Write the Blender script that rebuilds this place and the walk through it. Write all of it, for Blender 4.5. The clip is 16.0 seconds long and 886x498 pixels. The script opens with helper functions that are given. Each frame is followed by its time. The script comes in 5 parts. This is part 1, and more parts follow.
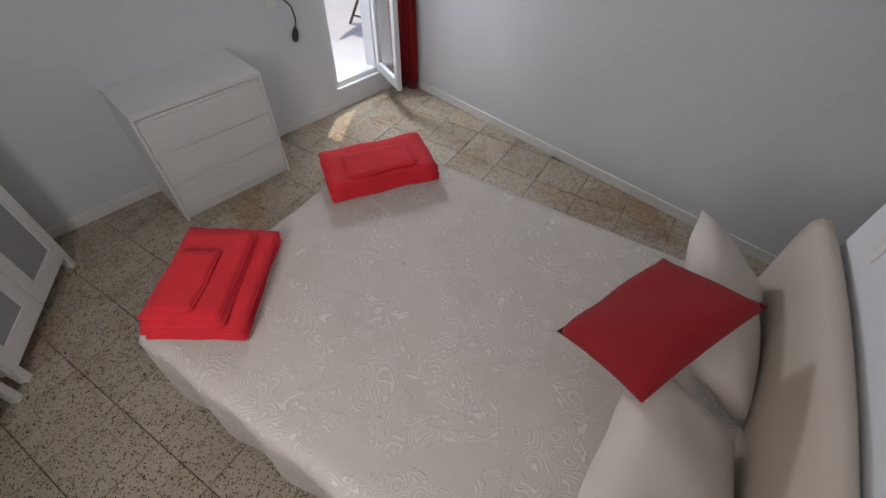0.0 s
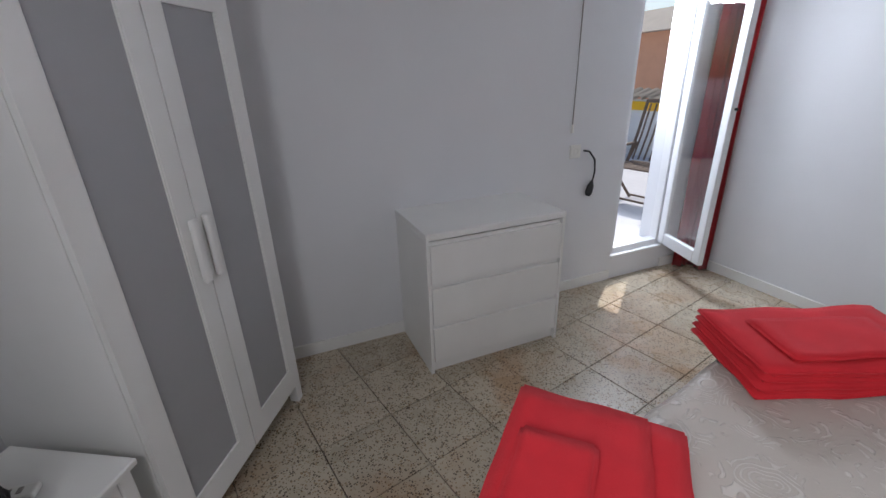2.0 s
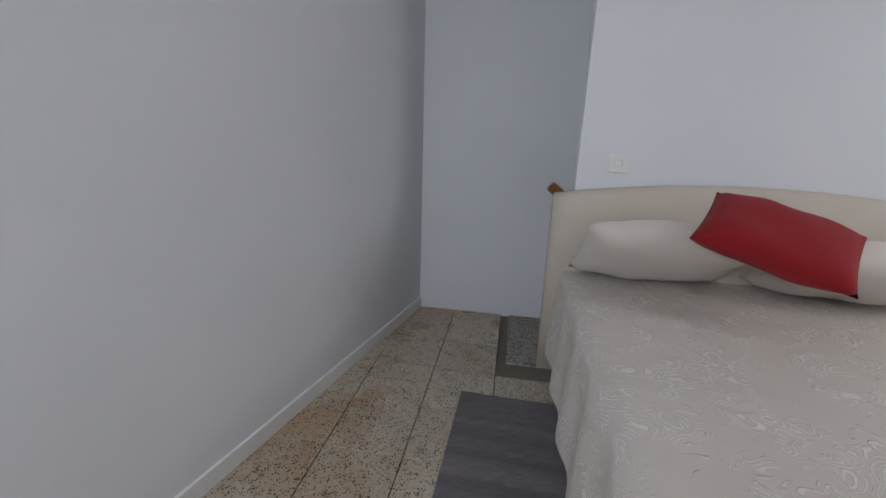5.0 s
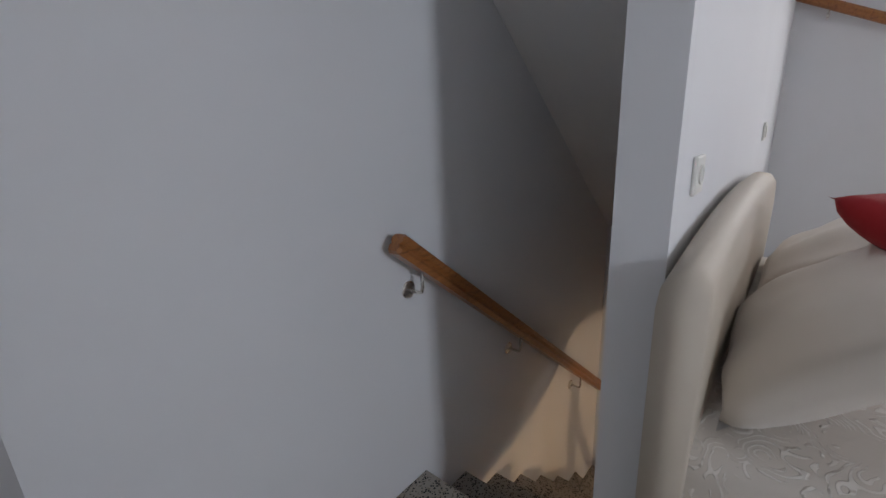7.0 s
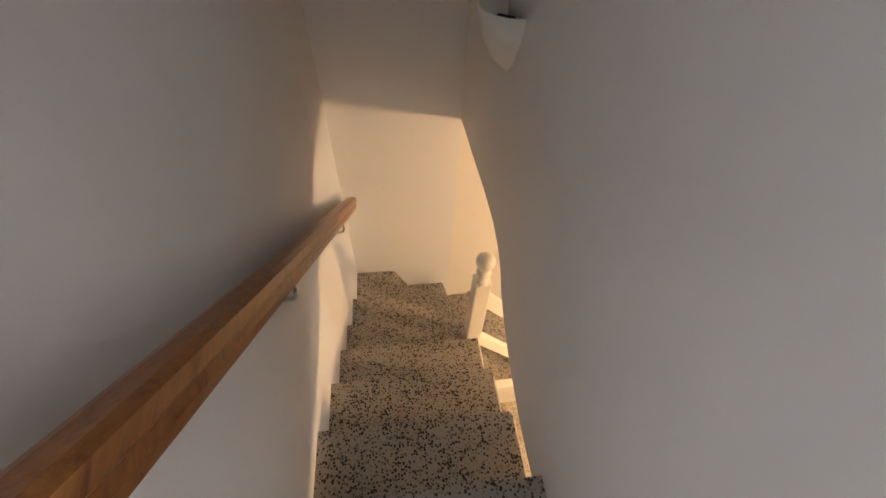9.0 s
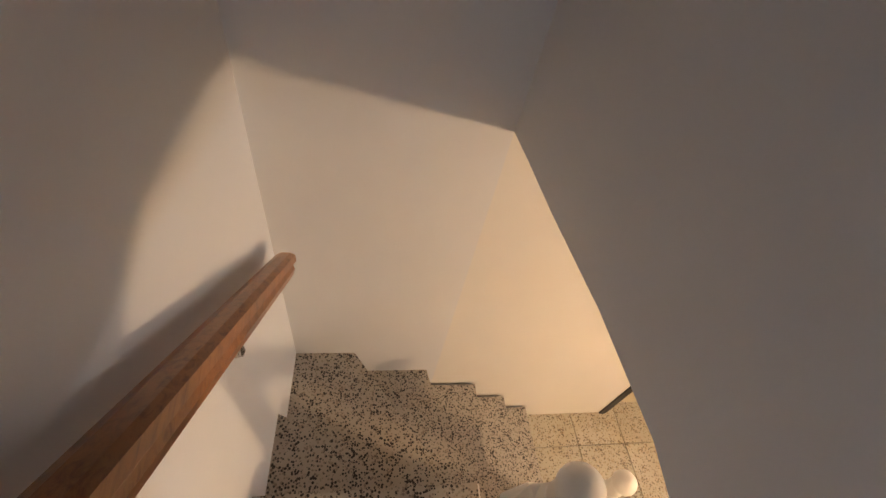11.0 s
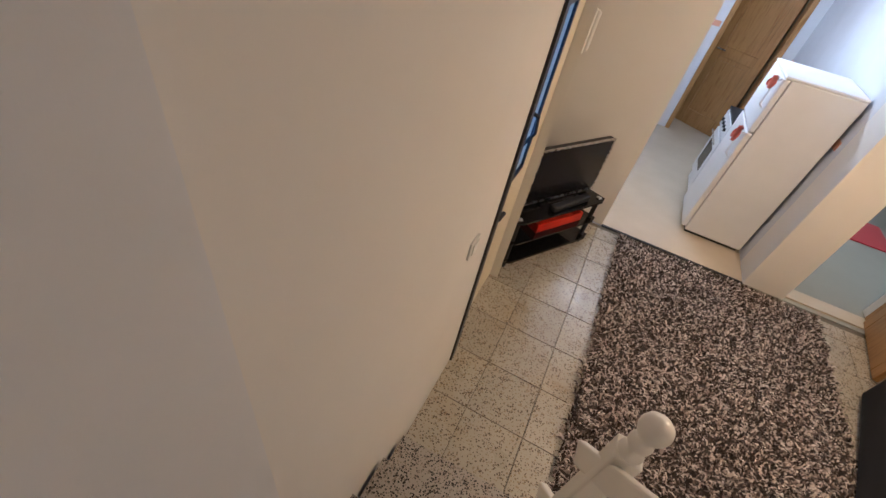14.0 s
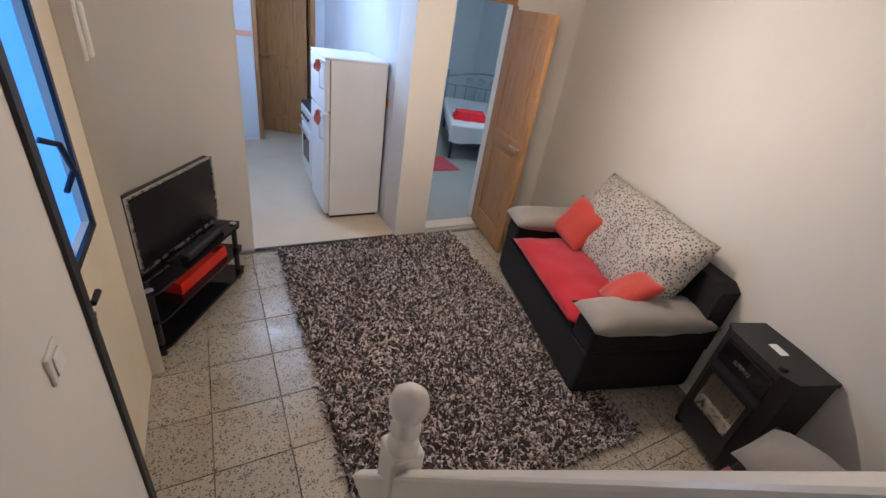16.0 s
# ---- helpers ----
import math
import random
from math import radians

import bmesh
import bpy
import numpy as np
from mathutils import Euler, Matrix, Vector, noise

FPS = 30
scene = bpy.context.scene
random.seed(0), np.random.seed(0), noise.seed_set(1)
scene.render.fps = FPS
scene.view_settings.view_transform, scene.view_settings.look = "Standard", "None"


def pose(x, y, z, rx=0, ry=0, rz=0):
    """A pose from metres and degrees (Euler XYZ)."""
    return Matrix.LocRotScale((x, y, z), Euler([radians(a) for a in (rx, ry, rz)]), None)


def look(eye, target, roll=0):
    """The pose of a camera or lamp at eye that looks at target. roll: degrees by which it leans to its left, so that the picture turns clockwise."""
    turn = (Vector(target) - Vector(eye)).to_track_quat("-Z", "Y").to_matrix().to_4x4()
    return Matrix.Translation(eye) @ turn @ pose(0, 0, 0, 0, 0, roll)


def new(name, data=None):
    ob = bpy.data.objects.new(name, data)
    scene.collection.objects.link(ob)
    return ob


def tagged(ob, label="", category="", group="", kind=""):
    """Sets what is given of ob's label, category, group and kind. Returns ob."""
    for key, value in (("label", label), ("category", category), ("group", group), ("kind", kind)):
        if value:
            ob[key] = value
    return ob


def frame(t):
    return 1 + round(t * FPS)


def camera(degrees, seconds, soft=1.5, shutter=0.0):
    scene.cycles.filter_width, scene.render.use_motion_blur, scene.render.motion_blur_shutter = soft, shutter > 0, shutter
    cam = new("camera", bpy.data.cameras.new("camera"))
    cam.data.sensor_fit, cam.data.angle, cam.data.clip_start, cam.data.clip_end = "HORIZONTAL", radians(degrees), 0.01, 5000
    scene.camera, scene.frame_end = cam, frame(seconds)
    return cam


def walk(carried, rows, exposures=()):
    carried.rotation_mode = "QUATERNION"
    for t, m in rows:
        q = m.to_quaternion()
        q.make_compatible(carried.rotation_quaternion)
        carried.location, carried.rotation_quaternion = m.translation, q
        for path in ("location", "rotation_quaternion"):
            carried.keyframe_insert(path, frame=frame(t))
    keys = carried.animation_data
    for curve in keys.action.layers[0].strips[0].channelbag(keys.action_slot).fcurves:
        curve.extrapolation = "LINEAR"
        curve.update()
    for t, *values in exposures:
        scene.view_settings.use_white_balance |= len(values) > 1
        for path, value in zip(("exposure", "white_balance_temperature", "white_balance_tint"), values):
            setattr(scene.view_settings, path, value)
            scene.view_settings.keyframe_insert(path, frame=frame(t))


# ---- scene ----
cam = camera(92.8, 16.0)
# eye, target, lean at each time
PATH = [
    (0, (-0.202, -2.32, 2.062), (0.95, -1.64, 0.575), 1.7),
    (0.5, (-0.261, -2.159, 1.911), (0.913, -1.487, 0.437), -0.9),
    (1, (-0.285, -1.934, 1.764), (0.822, -0.895, 0.462), -3.4),
    (1.5, (-0.278, -1.679, 1.645), (0.717, -0.309, 0.58), -0.2),
    (2, (-0.307, -1.325, 1.472), (0.743, 0.199, 0.713), -1.8),
    (2.5, (-0.109, -0.817, 1.439), (1.327, 0.321, 0.638), -0.9),
    (3, (0.179, -0.528, 1.421), (2.02, -0.379, 0.656), 3.2),
    (3.5, (0.561, -0.422, 1.409), (2.365, -0.946, 0.723), 4.5),
    (4, (0.953, -0.42, 1.35), (2.533, -1.505, 0.78), 3.0),
    (4.5, (1.348, -0.583, 1.301), (2.351, -2.245, 0.82), 2.9),
    (5.3, (1.86, -1.15, 1.28), (1.80, -2.85, 0.79), 1.5),
    (6.1, (2.18, -2.02, 1.28), (1.42, -3.60, 0.80), 0.0),
    (6.8, (2.30, -2.66, 1.285), (0.95, -4.06, 0.80), -1.5),
    (7, (2.28, -2.818, 1.281), (0.826, -4.076, 0.729), -2.5),
    (7.5, (2.039, -3.174, 1.222), (0.506, -3.957, 0.204), -5.7),
    (8, (1.777, -3.363, 1.179), (0.32, -3.459, -0.188), -6.1),
    (8.5, (1.511, -3.446, 1.112), (0.166, -3.355, -0.365), -3.5),
    (9, (1.303, -3.464, 1.117), (0.049, -3.261, -0.427), 3.3),
    (10.2, (0.78, -3.475, 0.76), (-0.47, -3.19, -0.775), 9.5),
    (11.5, (0.18, -3.476, 0.354), (-1.103, -3.065, -1.124), 16.6),
    (12, (0.036, -3.458, 0.235), (-1.205, -2.906, -1.234), 16.4),
    (12.5, (-0.13, -3.495, 0.068), (-1.29, -2.779, -1.395), 16.0),
    (13, (-0.276, -3.382, -0.028), (-1.269, -2.401, -1.46), 13.7),
    (13.5, (-0.276, -3.292, -0.1), (-0.993, -2.072, -1.513), 14.8),
    (14, (-0.288, -3.268, -0.128), (-0.739, -1.862, -1.476), 12.9),
    (14.5, (-0.281, -3.211, -0.177), (-0.279, -1.67, -1.452), 11.1),
    (15, (-0.286, -3.211, -0.133), (0.182, -1.677, -1.328), 9.8),
    (15.5, (-0.209, -3.113, -0.268), (0.495, -1.624, -1.402), 10.7),
    (16, (-0.172, -3.064, -0.348), (0.733, -1.587, -1.348), 9.8),
]
walk(cam, [(t, look(eye, target, roll)) for t, eye, target, roll in PATH],
     exposures=[(0.0, -0.58, 6900, 14), (1.0, -0.48, 6800, 14), (2.0, -0.40, 6500, 12), (2.8, -0.70, 6150, 11), (3.5, -0.80, 6150, 12), (4.0, -1.2, 6150, 11), (4.5, -0.5, 6450, 11), (7.0, -0.2, 6700, 12), (7.5, 0.15, 6700, 12), (8.0, 0.7, 6800, 12), (8.5, 1.05, 7200, 12), (9.0, 1.4, 8000, 13), (11.5, 1.0, 6350, 12), (12.5, 0.65, 6200, 12), (13.0, 0.5, 6200, 12), (14.0, 0.2, 5400, 10), (16.0, 0.02, 4700, 9)])

# ---------------------------------------------------------------- light
world = bpy.data.worlds.new("world")
scene.world = world
world.use_nodes = True
wnt = world.node_tree
sky = wnt.nodes.new("ShaderNodeTexSky")
sky.sky_type = 'NISHITA'
sky.sun_disc = False
sky.sun_elevation = radians(52)
sky.sun_rotation = radians(64)
wnt.nodes["Background"].inputs["Strength"].default_value = 0.15
wnt.links.new(sky.outputs[0], wnt.nodes["Background"].inputs["Color"])


# the bedroom stands at an angle to the stairs
PIVOT = (1.4, -3.05, 0)
ROT = Matrix.Translation(PIVOT) @ pose(0, 0, 0, 0, 0, -12) @ Matrix.Translation((-PIVOT[0], -PIVOT[1], 0))
LIV = Matrix.Translation((-0.15, 0.04, 0))


def lamp(name, kind, m, energy, color, **more):
    data = bpy.data.lights.new(name, kind)
    data.energy, data.color = energy, color
    if kind == 'SUN':
        data.angle = radians(0.5)
    if kind == 'AREA':
        data.shape, data.size, data.size_y = 'RECTANGLE', more["size"], more["size_y"]
    if kind == 'POINT':
        data.shadow_soft_size = more["size"]
    ob = new(name, data)
    ob.matrix_world = m
    return ob


lamp("sun", 'SUN', look((0, 0, 10), (-4.5, -2.2, 3.0)), 4.5, (1.0, 0.95, 0.88))
lamp("balcony_daylight", 'AREA', ROT @ look((1.86, 0.80, 2.02), (1.2, -1.9, 0.2)), 60, (0.80, 0.88, 1.0), size=0.44, size_y=0.30)
# fill lamp added for brightness from the west, its source is not known
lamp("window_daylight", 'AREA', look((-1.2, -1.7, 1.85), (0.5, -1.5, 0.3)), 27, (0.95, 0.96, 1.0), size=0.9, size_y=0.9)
lamp("living_bulb", 'POINT', pose(1.30, -1.20, -0.235), 58, (1.0, 0.66, 0.36), size=0.07)
lamp("kitchen_bulb", 'POINT', pose(0.26, 1.36, -0.33), 26, (0.93, 0.95, 1.0), size=0.08)
lamp("spare_room_bulb", 'POINT', pose(2.6, 1.6, -0.4), 26, (1.0, 0.98, 0.92), size=0.08)

# ---------------------------------------------------------------- materials


class Mat:
    """A node material in the making."""

    def __init__(self, name, rough=0.6, metal=0.0):
        self.m = bpy.data.materials.new(name)
        self.m.use_nodes = True
        self.nt = self.m.node_tree
        self.b = self.nt.nodes["Principled BSDF"]
        self.b.inputs["Roughness"].default_value = rough
        self.b.inputs["Metallic"].default_value = metal
        self.co = self.nt.nodes.new("ShaderNodeTexCoord").outputs["Object"]
        self.at = self.co

    def n(self, kind, **inputs):
        node = self.nt.nodes.new(kind)
        for k, v in inputs.items():
            node.inputs[k.replace("_", " ")].default_value = v
        return node

    def link(self, a, b):
        self.nt.links.new(a, b)

    def world_space(self):
        self.at = self.n("ShaderNodeNewGeometry").outputs["Position"]
        return self

    def stretch(self, x, y, z):
        mp = self.n("ShaderNodeMapping")
        mp.inputs["Scale"].default_value = (x, y, z)
        self.link(self.at, mp.inputs["Vector"])
        return mp.outputs["Vector"]

    def noise(self, scale, detail=4.0, rough=0.55, at=None, distortion=0.0):
        node = self.n("ShaderNodeTexNoise", Scale=scale, Detail=detail, Roughness=rough, Distortion=distortion)
        self.link(at or self.at, node.inputs["Vector"])
        return node.outputs["Fac"]

    def voronoi(self, scale, at=None, feature='F1'):
        node = self.n("ShaderNodeTexVoronoi", Scale=scale)
        node.feature = feature
        self.link(at or self.at, node.inputs["Vector"])
        return node

    def ramp(self, fac, stops):
        node = self.n("ShaderNodeValToRGB")
        els = node.color_ramp.elements
        while len(els) < len(stops):
            els.new(0.5)
        for e, (p, c) in zip(els, stops):
            e.position, e.color = p, (*c, 1) if len(c) == 3 else c
        self.link(fac, node.inputs["Fac"])
        return node.outputs["Color"]

    def mix(self, fac, a, b, how='MIX'):
        node = self.n("ShaderNodeMix")
        node.data_type, node.blend_type = 'RGBA', how
        for v, k in ((fac, 0), (a, 6), (b, 7)):
            if isinstance(v, (int, float)):
                node.inputs[k].default_value = v
            elif isinstance(v, tuple):
                node.inputs[k].default_value = (*v, 1)
            else:
                self.link(v, node.inputs[k])
        return node.outputs[2]

    def base(self, c):
        if isinstance(c, tuple):
            self.b.inputs["Base Color"].default_value = (*c, 1)
        else:
            self.link(c, self.b.inputs["Base Color"])
        return self

    def rough(self, c):
        self.link(c, self.b.inputs["Roughness"])
        return self

    def bump(self, h, strength=0.2, distance=0.005):
        node = self.n("ShaderNodeBump", Strength=strength, Distance=distance)
        self.link(h, node.inputs["Height"])
        self.link(node.outputs["Normal"], self.b.inputs["Normal"])
        return self


def g(v):
    return (v, v, v)


def painted_wall(name, tint):
    k = Mat(name, 0.75).world_space()
    big, fine = k.noise(1.3, 3), k.noise(55, 5, 0.6)
    a = tuple(c * 0.95 for c in tint)
    k.base(k.ramp(big, [(0.3, a), (0.7, tint)]))
    k.bump(k.mix(0.35, k.noise(9, 3), fine), 0.22, 0.004)
    return k.m


M_WALL = painted_wall("white_wall_paint", (0.74, 0.75, 0.77))
M_WALL_WARM = painted_wall("cream_wall_paint", (0.78, 0.76, 0.72))
M_CEIL = painted_wall("ceiling_paint", (0.8, 0.8, 0.8))


def terrazzo(name, ground, chips, dark, stain, scale=88.0, rough=0.32, share=0.46, cover=0.40):
    """Cement with stone chips, worn and stained in large soft patches."""
    k = Mat(name, rough).world_space()
    v = k.voronoi(scale)
    warp = k.noise(28, 2)
    chip = k.ramp(k.mix(0.42, v.outputs["Distance"], warp), [(cover, g(1)), (cover + 0.06, g(0))])
    pick = k.ramp(v.outputs["Color"], [(0.0, dark), (share, dark), (share + 0.06, chips), (0.68, chips), (0.76, ground), (1.0, tuple(c * 0.6 for c in chips))])
    body = k.mix(k.noise(7, 4), tuple(c * 0.82 for c in ground), ground)
    col = k.mix(chip, body, pick)
    st = k.ramp(k.noise(1.6, 4, 0.6, distortion=0.6), [(0.50, g(0)), (0.68, g(1))])
    col = k.mix(k.mix(1.0, st, g(0.6), 'MULTIPLY'), col, k.mix(1.0, col, stain, 'MULTIPLY'))
    tone = k.n("ShaderNodeObjectInfo").outputs["Random"]
    col = k.mix(1.0, col, k.ramp(tone, [(0, g(0.86)), (1, g(1.0))]), 'MULTIPLY')
    k.base(col)
    k.rough(k.ramp(k.noise(5, 3), [(0.3, g(rough - 0.08)), (0.7, g(rough + 0.15))]))
    k.bump(k.noise(90, 3), 0.08, 0.002)
    return k.m


M_TILE_UP = terrazzo("bedroom_terrazzo", (0.56, 0.49, 0.38), (0.30, 0.21, 0.12), (0.11, 0.082, 0.055), (0.78, 0.50, 0.30), scale=102, rough=0.27)
M_TILE_LOW = terrazzo("living_terrazzo", (0.50, 0.46, 0.37), (0.30, 0.23, 0.14), (0.12, 0.09, 0.06), (0.86, 0.76, 0.6))
M_STEP = terrazzo("step_terrazzo", (0.44, 0.40, 0.35), (0.24, 0.20, 0.16), (0.018, 0.016, 0.015), (0.92, 0.85, 0.75), scale=112, rough=0.38, share=0.50, cover=0.44)
M_GROUT = Mat("cement_joint", 0.9).base((0.16, 0.14, 0.11)).m


def lacquer(name, colour, rough=0.35, wear=0.04):
    k = Mat(name, rough)
    nz = k.noise(3.5, 3)
    k.base(k.ramp(nz, [(0.3, tuple(max(c - wear, 0) for c in colour)), (0.7, colour)]))
    k.bump(k.noise(140, 2), 0.03, 0.001)
    return k.m


M_WHITE = lacquer("white_lacquer", (0.82, 0.82, 0.80))
M_WHITE_PVC = lacquer("white_frame_paint", (0.85, 0.86, 0.88), 0.25)
M_BALUSTER = lacquer("white_gloss_wood_paint", (0.83, 0.80, 0.74), 0.28)
M_FRIDGE = lacquer("fridge_enamel", (0.80, 0.81, 0.83), 0.3)
M_BLACK = lacquer("black_metal", (0.012, 0.012, 0.013), 0.4, 0.003)
M_BLACK_PLASTIC = lacquer("black_plastic", (0.018, 0.018, 0.02), 0.5, 0.004)
M_BLACK_GLASS = lacquer("black_glass", (0.008, 0.008, 0.009), 0.06, 0.001)
M_SCREEN = lacquer("dark_screen", (0.012, 0.012, 0.014), 0.18, 0.002)
M_DOOR_CREAM = lacquer("cream_door_paint", (0.78, 0.70, 0.52), 0.4)
M_FROST = lacquer("grey_frosted_panel", (0.36, 0.36, 0.37), 0.42, 0.02)
M_RED_PLASTIC = lacquer("red_plastic", (0.62, 0.05, 0.02), 0.4)
M_BLUE = lacquer("blue_plastic", (0.02, 0.28, 0.65), 0.5)
M_YELLOW = lacquer("yellow_paint", (0.85, 0.5, 0.03), 0.5)
M_BEIGE_FLOOR = lacquer("beige_kitchen_floor", (0.62, 0.53, 0.40), 0.4, 0.05)
M_PLATE = lacquer("switch_plastic", (0.80, 0.80, 0.76), 0.35)


def metal(name, colour, rough):
    k = Mat(name, rough, 1.0)
    k.base(colour)
    k.rough(k.ramp(k.noise(30, 3), [(0.3, g(rough)), (0.8, g(rough + 0.15))]))
    return k.m


M_CHROME = metal("brushed_chrome", (0.62, 0.6, 0.57), 0.22)
M_BED_METAL = metal("painted_bed_iron", (0.28, 0.38, 0.42), 0.5)


def wood(name, light, dark, rough=0.35, scale=9.0, along=(1, 12, 12)):
    k = Mat(name, rough)
    at = k.stretch(*along)
    nz = k.noise(scale, 6, 0.65, at, 0.8)
    fine = k.noise(scale * 9, 3, 0.6, at)
    k.base(k.mix(k.mix(1.0, fine, g(0.35), 'MULTIPLY'), k.ramp(nz, [(0.3, dark), (0.55, light), (0.75, tuple((a + b) / 2 for a, b in zip(light, dark)))]), dark))
    k.bump(fine, 0.1, 0.001)
    return k.m


M_RAIL = wood("varnished_rail_wood", (0.38, 0.15, 0.045), (0.16, 0.055, 0.018), 0.28, 6)
M_DOOR_WOOD = wood("pine_door", (0.44, 0.25, 0.09), (0.26, 0.12, 0.035), 0.35, 4, (10, 10, 0.8))
M_CHAIR_WOOD = wood("weathered_teak", (0.16, 0.11, 0.08), (0.07, 0.05, 0.04), 0.7, 8)


def cloth(name, colour, rough=0.9, weave=420.0, vary=0.12, fold=0.0, sheen=0.3):
    k = Mat(name, rough)
    nz = k.noise(6, 4)
    k.base(k.ramp(nz, [(0.25, tuple(c * (1 - vary) for c in colour)), (0.75, colour)]))
    h = k.noise(weave, 3, 0.7)
    if fold:
        h = k.mix(fold, h, k.noise(11, 4, 0.6, distortion=0.8))
    k.bump(h, 0.45, 0.004)
    k.b.inputs["Sheen Weight"].default_value = sheen
    return k.m


M_TOWEL = cloth("red_towelling", (0.84, 0.025, 0.04), weave=260, vary=0.25, sheen=0.04)
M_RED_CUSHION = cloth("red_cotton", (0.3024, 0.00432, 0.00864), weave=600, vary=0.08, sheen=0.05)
M_CURTAIN = cloth("red_curtain_cloth", (0.5, 0.012, 0.02), weave=500)
M_PILLOW = cloth("cream_pillow_satin", (0.66, 0.60, 0.53), 0.55, 700, 0.06, 0.6)
M_HEADBOARD = cloth("beige_leatherette", (0.60, 0.53, 0.44), 0.42, 500, 0.05, sheen=0.0)
M_SOFA_BLACK = cloth("black_sofa_cloth", (0.010, 0.010, 0.011), 0.9, 500, 0.2, sheen=0.0)
M_SOFA_GREY = cloth("grey_sofa_cloth", (0.30, 0.28, 0.255), 0.85, 500)
M_SOFA_RED = cloth("red_throw", (0.44, 0.006, 0.016), 0.9, 300)
M_RUST = cloth("rust_cushion", (0.50, 0.05, 0.028), 0.8, 400, 0.15, 0.5)
M_BED_DARK = cloth("dark_bed_base", (0.03, 0.03, 0.032), 0.8)
M_BED_WHITE = cloth("white_bed_cover", (0.72, 0.72, 0.68), 0.85, 300, 0.06, 0.6)
M_TEA = cloth("salmon_dish_cloth", (0.75, 0.22, 0.16), 0.9, 300)


def bedspread():
    """Satin jacquard: dull ground with raised glossy scrolls."""
    k = Mat("jacquard_bedspread", 0.5)
    warp = k.n("ShaderNodeTexNoise", Scale=5.0, Detail=2.0)
    k.link(k.at, warp.inputs["Vector"])
    at = k.mix(0.28, k.at, warp.outputs["Color"], 'ADD')
    v = k.voronoi(9.0, at)
    rings = k.n("ShaderNodeMath")
    rings.operation = 'SINE'
    mul = k.n("ShaderNodeMath")
    mul.operation = 'MULTIPLY'
    mul.inputs[1].default_value = 52.0
    k.link(v.outputs["Distance"], mul.inputs[0])
    k.link(mul.outputs[0], rings.inputs[0])
    scroll = k.ramp(rings.outputs[0], [(0.35, g(0)), (0.6, g(1))])
    patch = k.ramp(k.noise(8, 3, 0.6, distortion=1.0), [(0.47, g(0)), (0.53, g(1))])
    fig = k.mix(1.0, scroll, patch, 'MULTIPLY')
    k.base(k.mix(fig, (0.60, 0.55, 0.49), (0.73, 0.69, 0.635)))
    k.rough(k.mix(fig, g(0.55), g(0.40)))
    k.bump(k.mix(0.5, fig, k.noise(6, 4, 0.6, distortion=1.2)), 0.8, 0.008)
    return k.m


M_SPREAD = bedspread()


def leopard():
    k = Mat("spotted_plush", 0.95)
    v = k.voronoi(62.0)
    k.base(k.ramp(v.outputs["Distance"], [(0.30, (0.07, 0.065, 0.06)), (0.44, (0.50, 0.47, 0.43))]))
    k.bump(k.noise(120, 3), 0.8, 0.01)
    return k.m


M_LEOPARD = leopard()


def shaggy():
    k = Mat("shaggy_pile", 0.95)
    tone = k.n("ShaderNodeNewGeometry").outputs["Random Per Island"]
    k.base(k.ramp(tone, [(0.0, (0.018, 0.012, 0.010)), (0.38, (0.07, 0.048, 0.04)), (0.62, (0.34, 0.27, 0.235)), (1.0, (0.74, 0.66, 0.60))]))
    return k.m


M_SHAG = shaggy()
M_SHAG_BASE = cloth("rug_backing", (0.05, 0.035, 0.03), 0.95, 200, 0.3)


def woven():
    k = Mat("grey_woven_rug", 0.95)
    at = k.stretch(1, 9, 1)
    band = k.noise(3.2, 3, 0.5, k.stretch(0.05, 3.2, 1))
    k.base(k.mix(k.noise(24, 4, 0.7, at), k.ramp(band, [(0.4, (0.44, 0.40, 0.42)), (0.6, (0.70, 0.66, 0.67))]), (0.26, 0.235, 0.25)))
    k.bump(k.noise(60, 3, 0.6, at), 0.9, 0.01)
    return k.m


M_WOVEN = woven()


def plain(name, colour, rough=0.8, bump=0.2):
    k = Mat(name, rough).world_space()
    k.base(k.ramp(k.noise(2.2, 4), [(0.3, tuple(c * 0.9 for c in colour)), (0.7, colour)]))
    k.bump(k.noise(40, 4), bump, 0.004)
    return k.m


M_TERRACE = plain("pale_terrace_floor", (0.62, 0.63, 0.66))
M_RENDER = plain("white_outside_render", (0.78, 0.78, 0.77))
M_ORANGE_WALL = plain("salmon_outside_render", (0.72, 0.38, 0.24))
M_ROOF_TILE = plain("weathered_clay_tile", (0.42, 0.38, 0.33))
M_SPARE_FLOOR = plain("grey_green_floor", (0.34, 0.34, 0.29), 0.3, 0.05)
M_KTILE = plain("white_wall_tile", (0.76, 0.80, 0.86), 0.15, 0.03)
M_BORDER = plain("salmon_border_tile", (0.70, 0.36, 0.24), 0.3, 0.05)
M_GRILL = metal("heater_grill", (0.55, 0.5, 0.42), 0.3)


def glass():
    m = bpy.data.materials.new("clear_glass")
    m.use_nodes = True
    nt = m.node_tree
    b = nt.nodes["Principled BSDF"]
    b.inputs["Roughness"].default_value = 0.02
    b.inputs["Transmission Weight"].default_value = 1.0
    b.inputs["IOR"].default_value = 1.5
    return m


M_GLASS = glass()


def glow(name, colour, strength):
    m = bpy.data.materials.new(name)
    m.use_nodes = True
    b = m.node_tree.nodes["Principled BSDF"]
    b.inputs["Emission Color"].default_value = (*colour, 1)
    b.inputs["Emission Strength"].default_value = strength
    b.inputs["Base Color"].default_value = (*colour, 1)
    return m


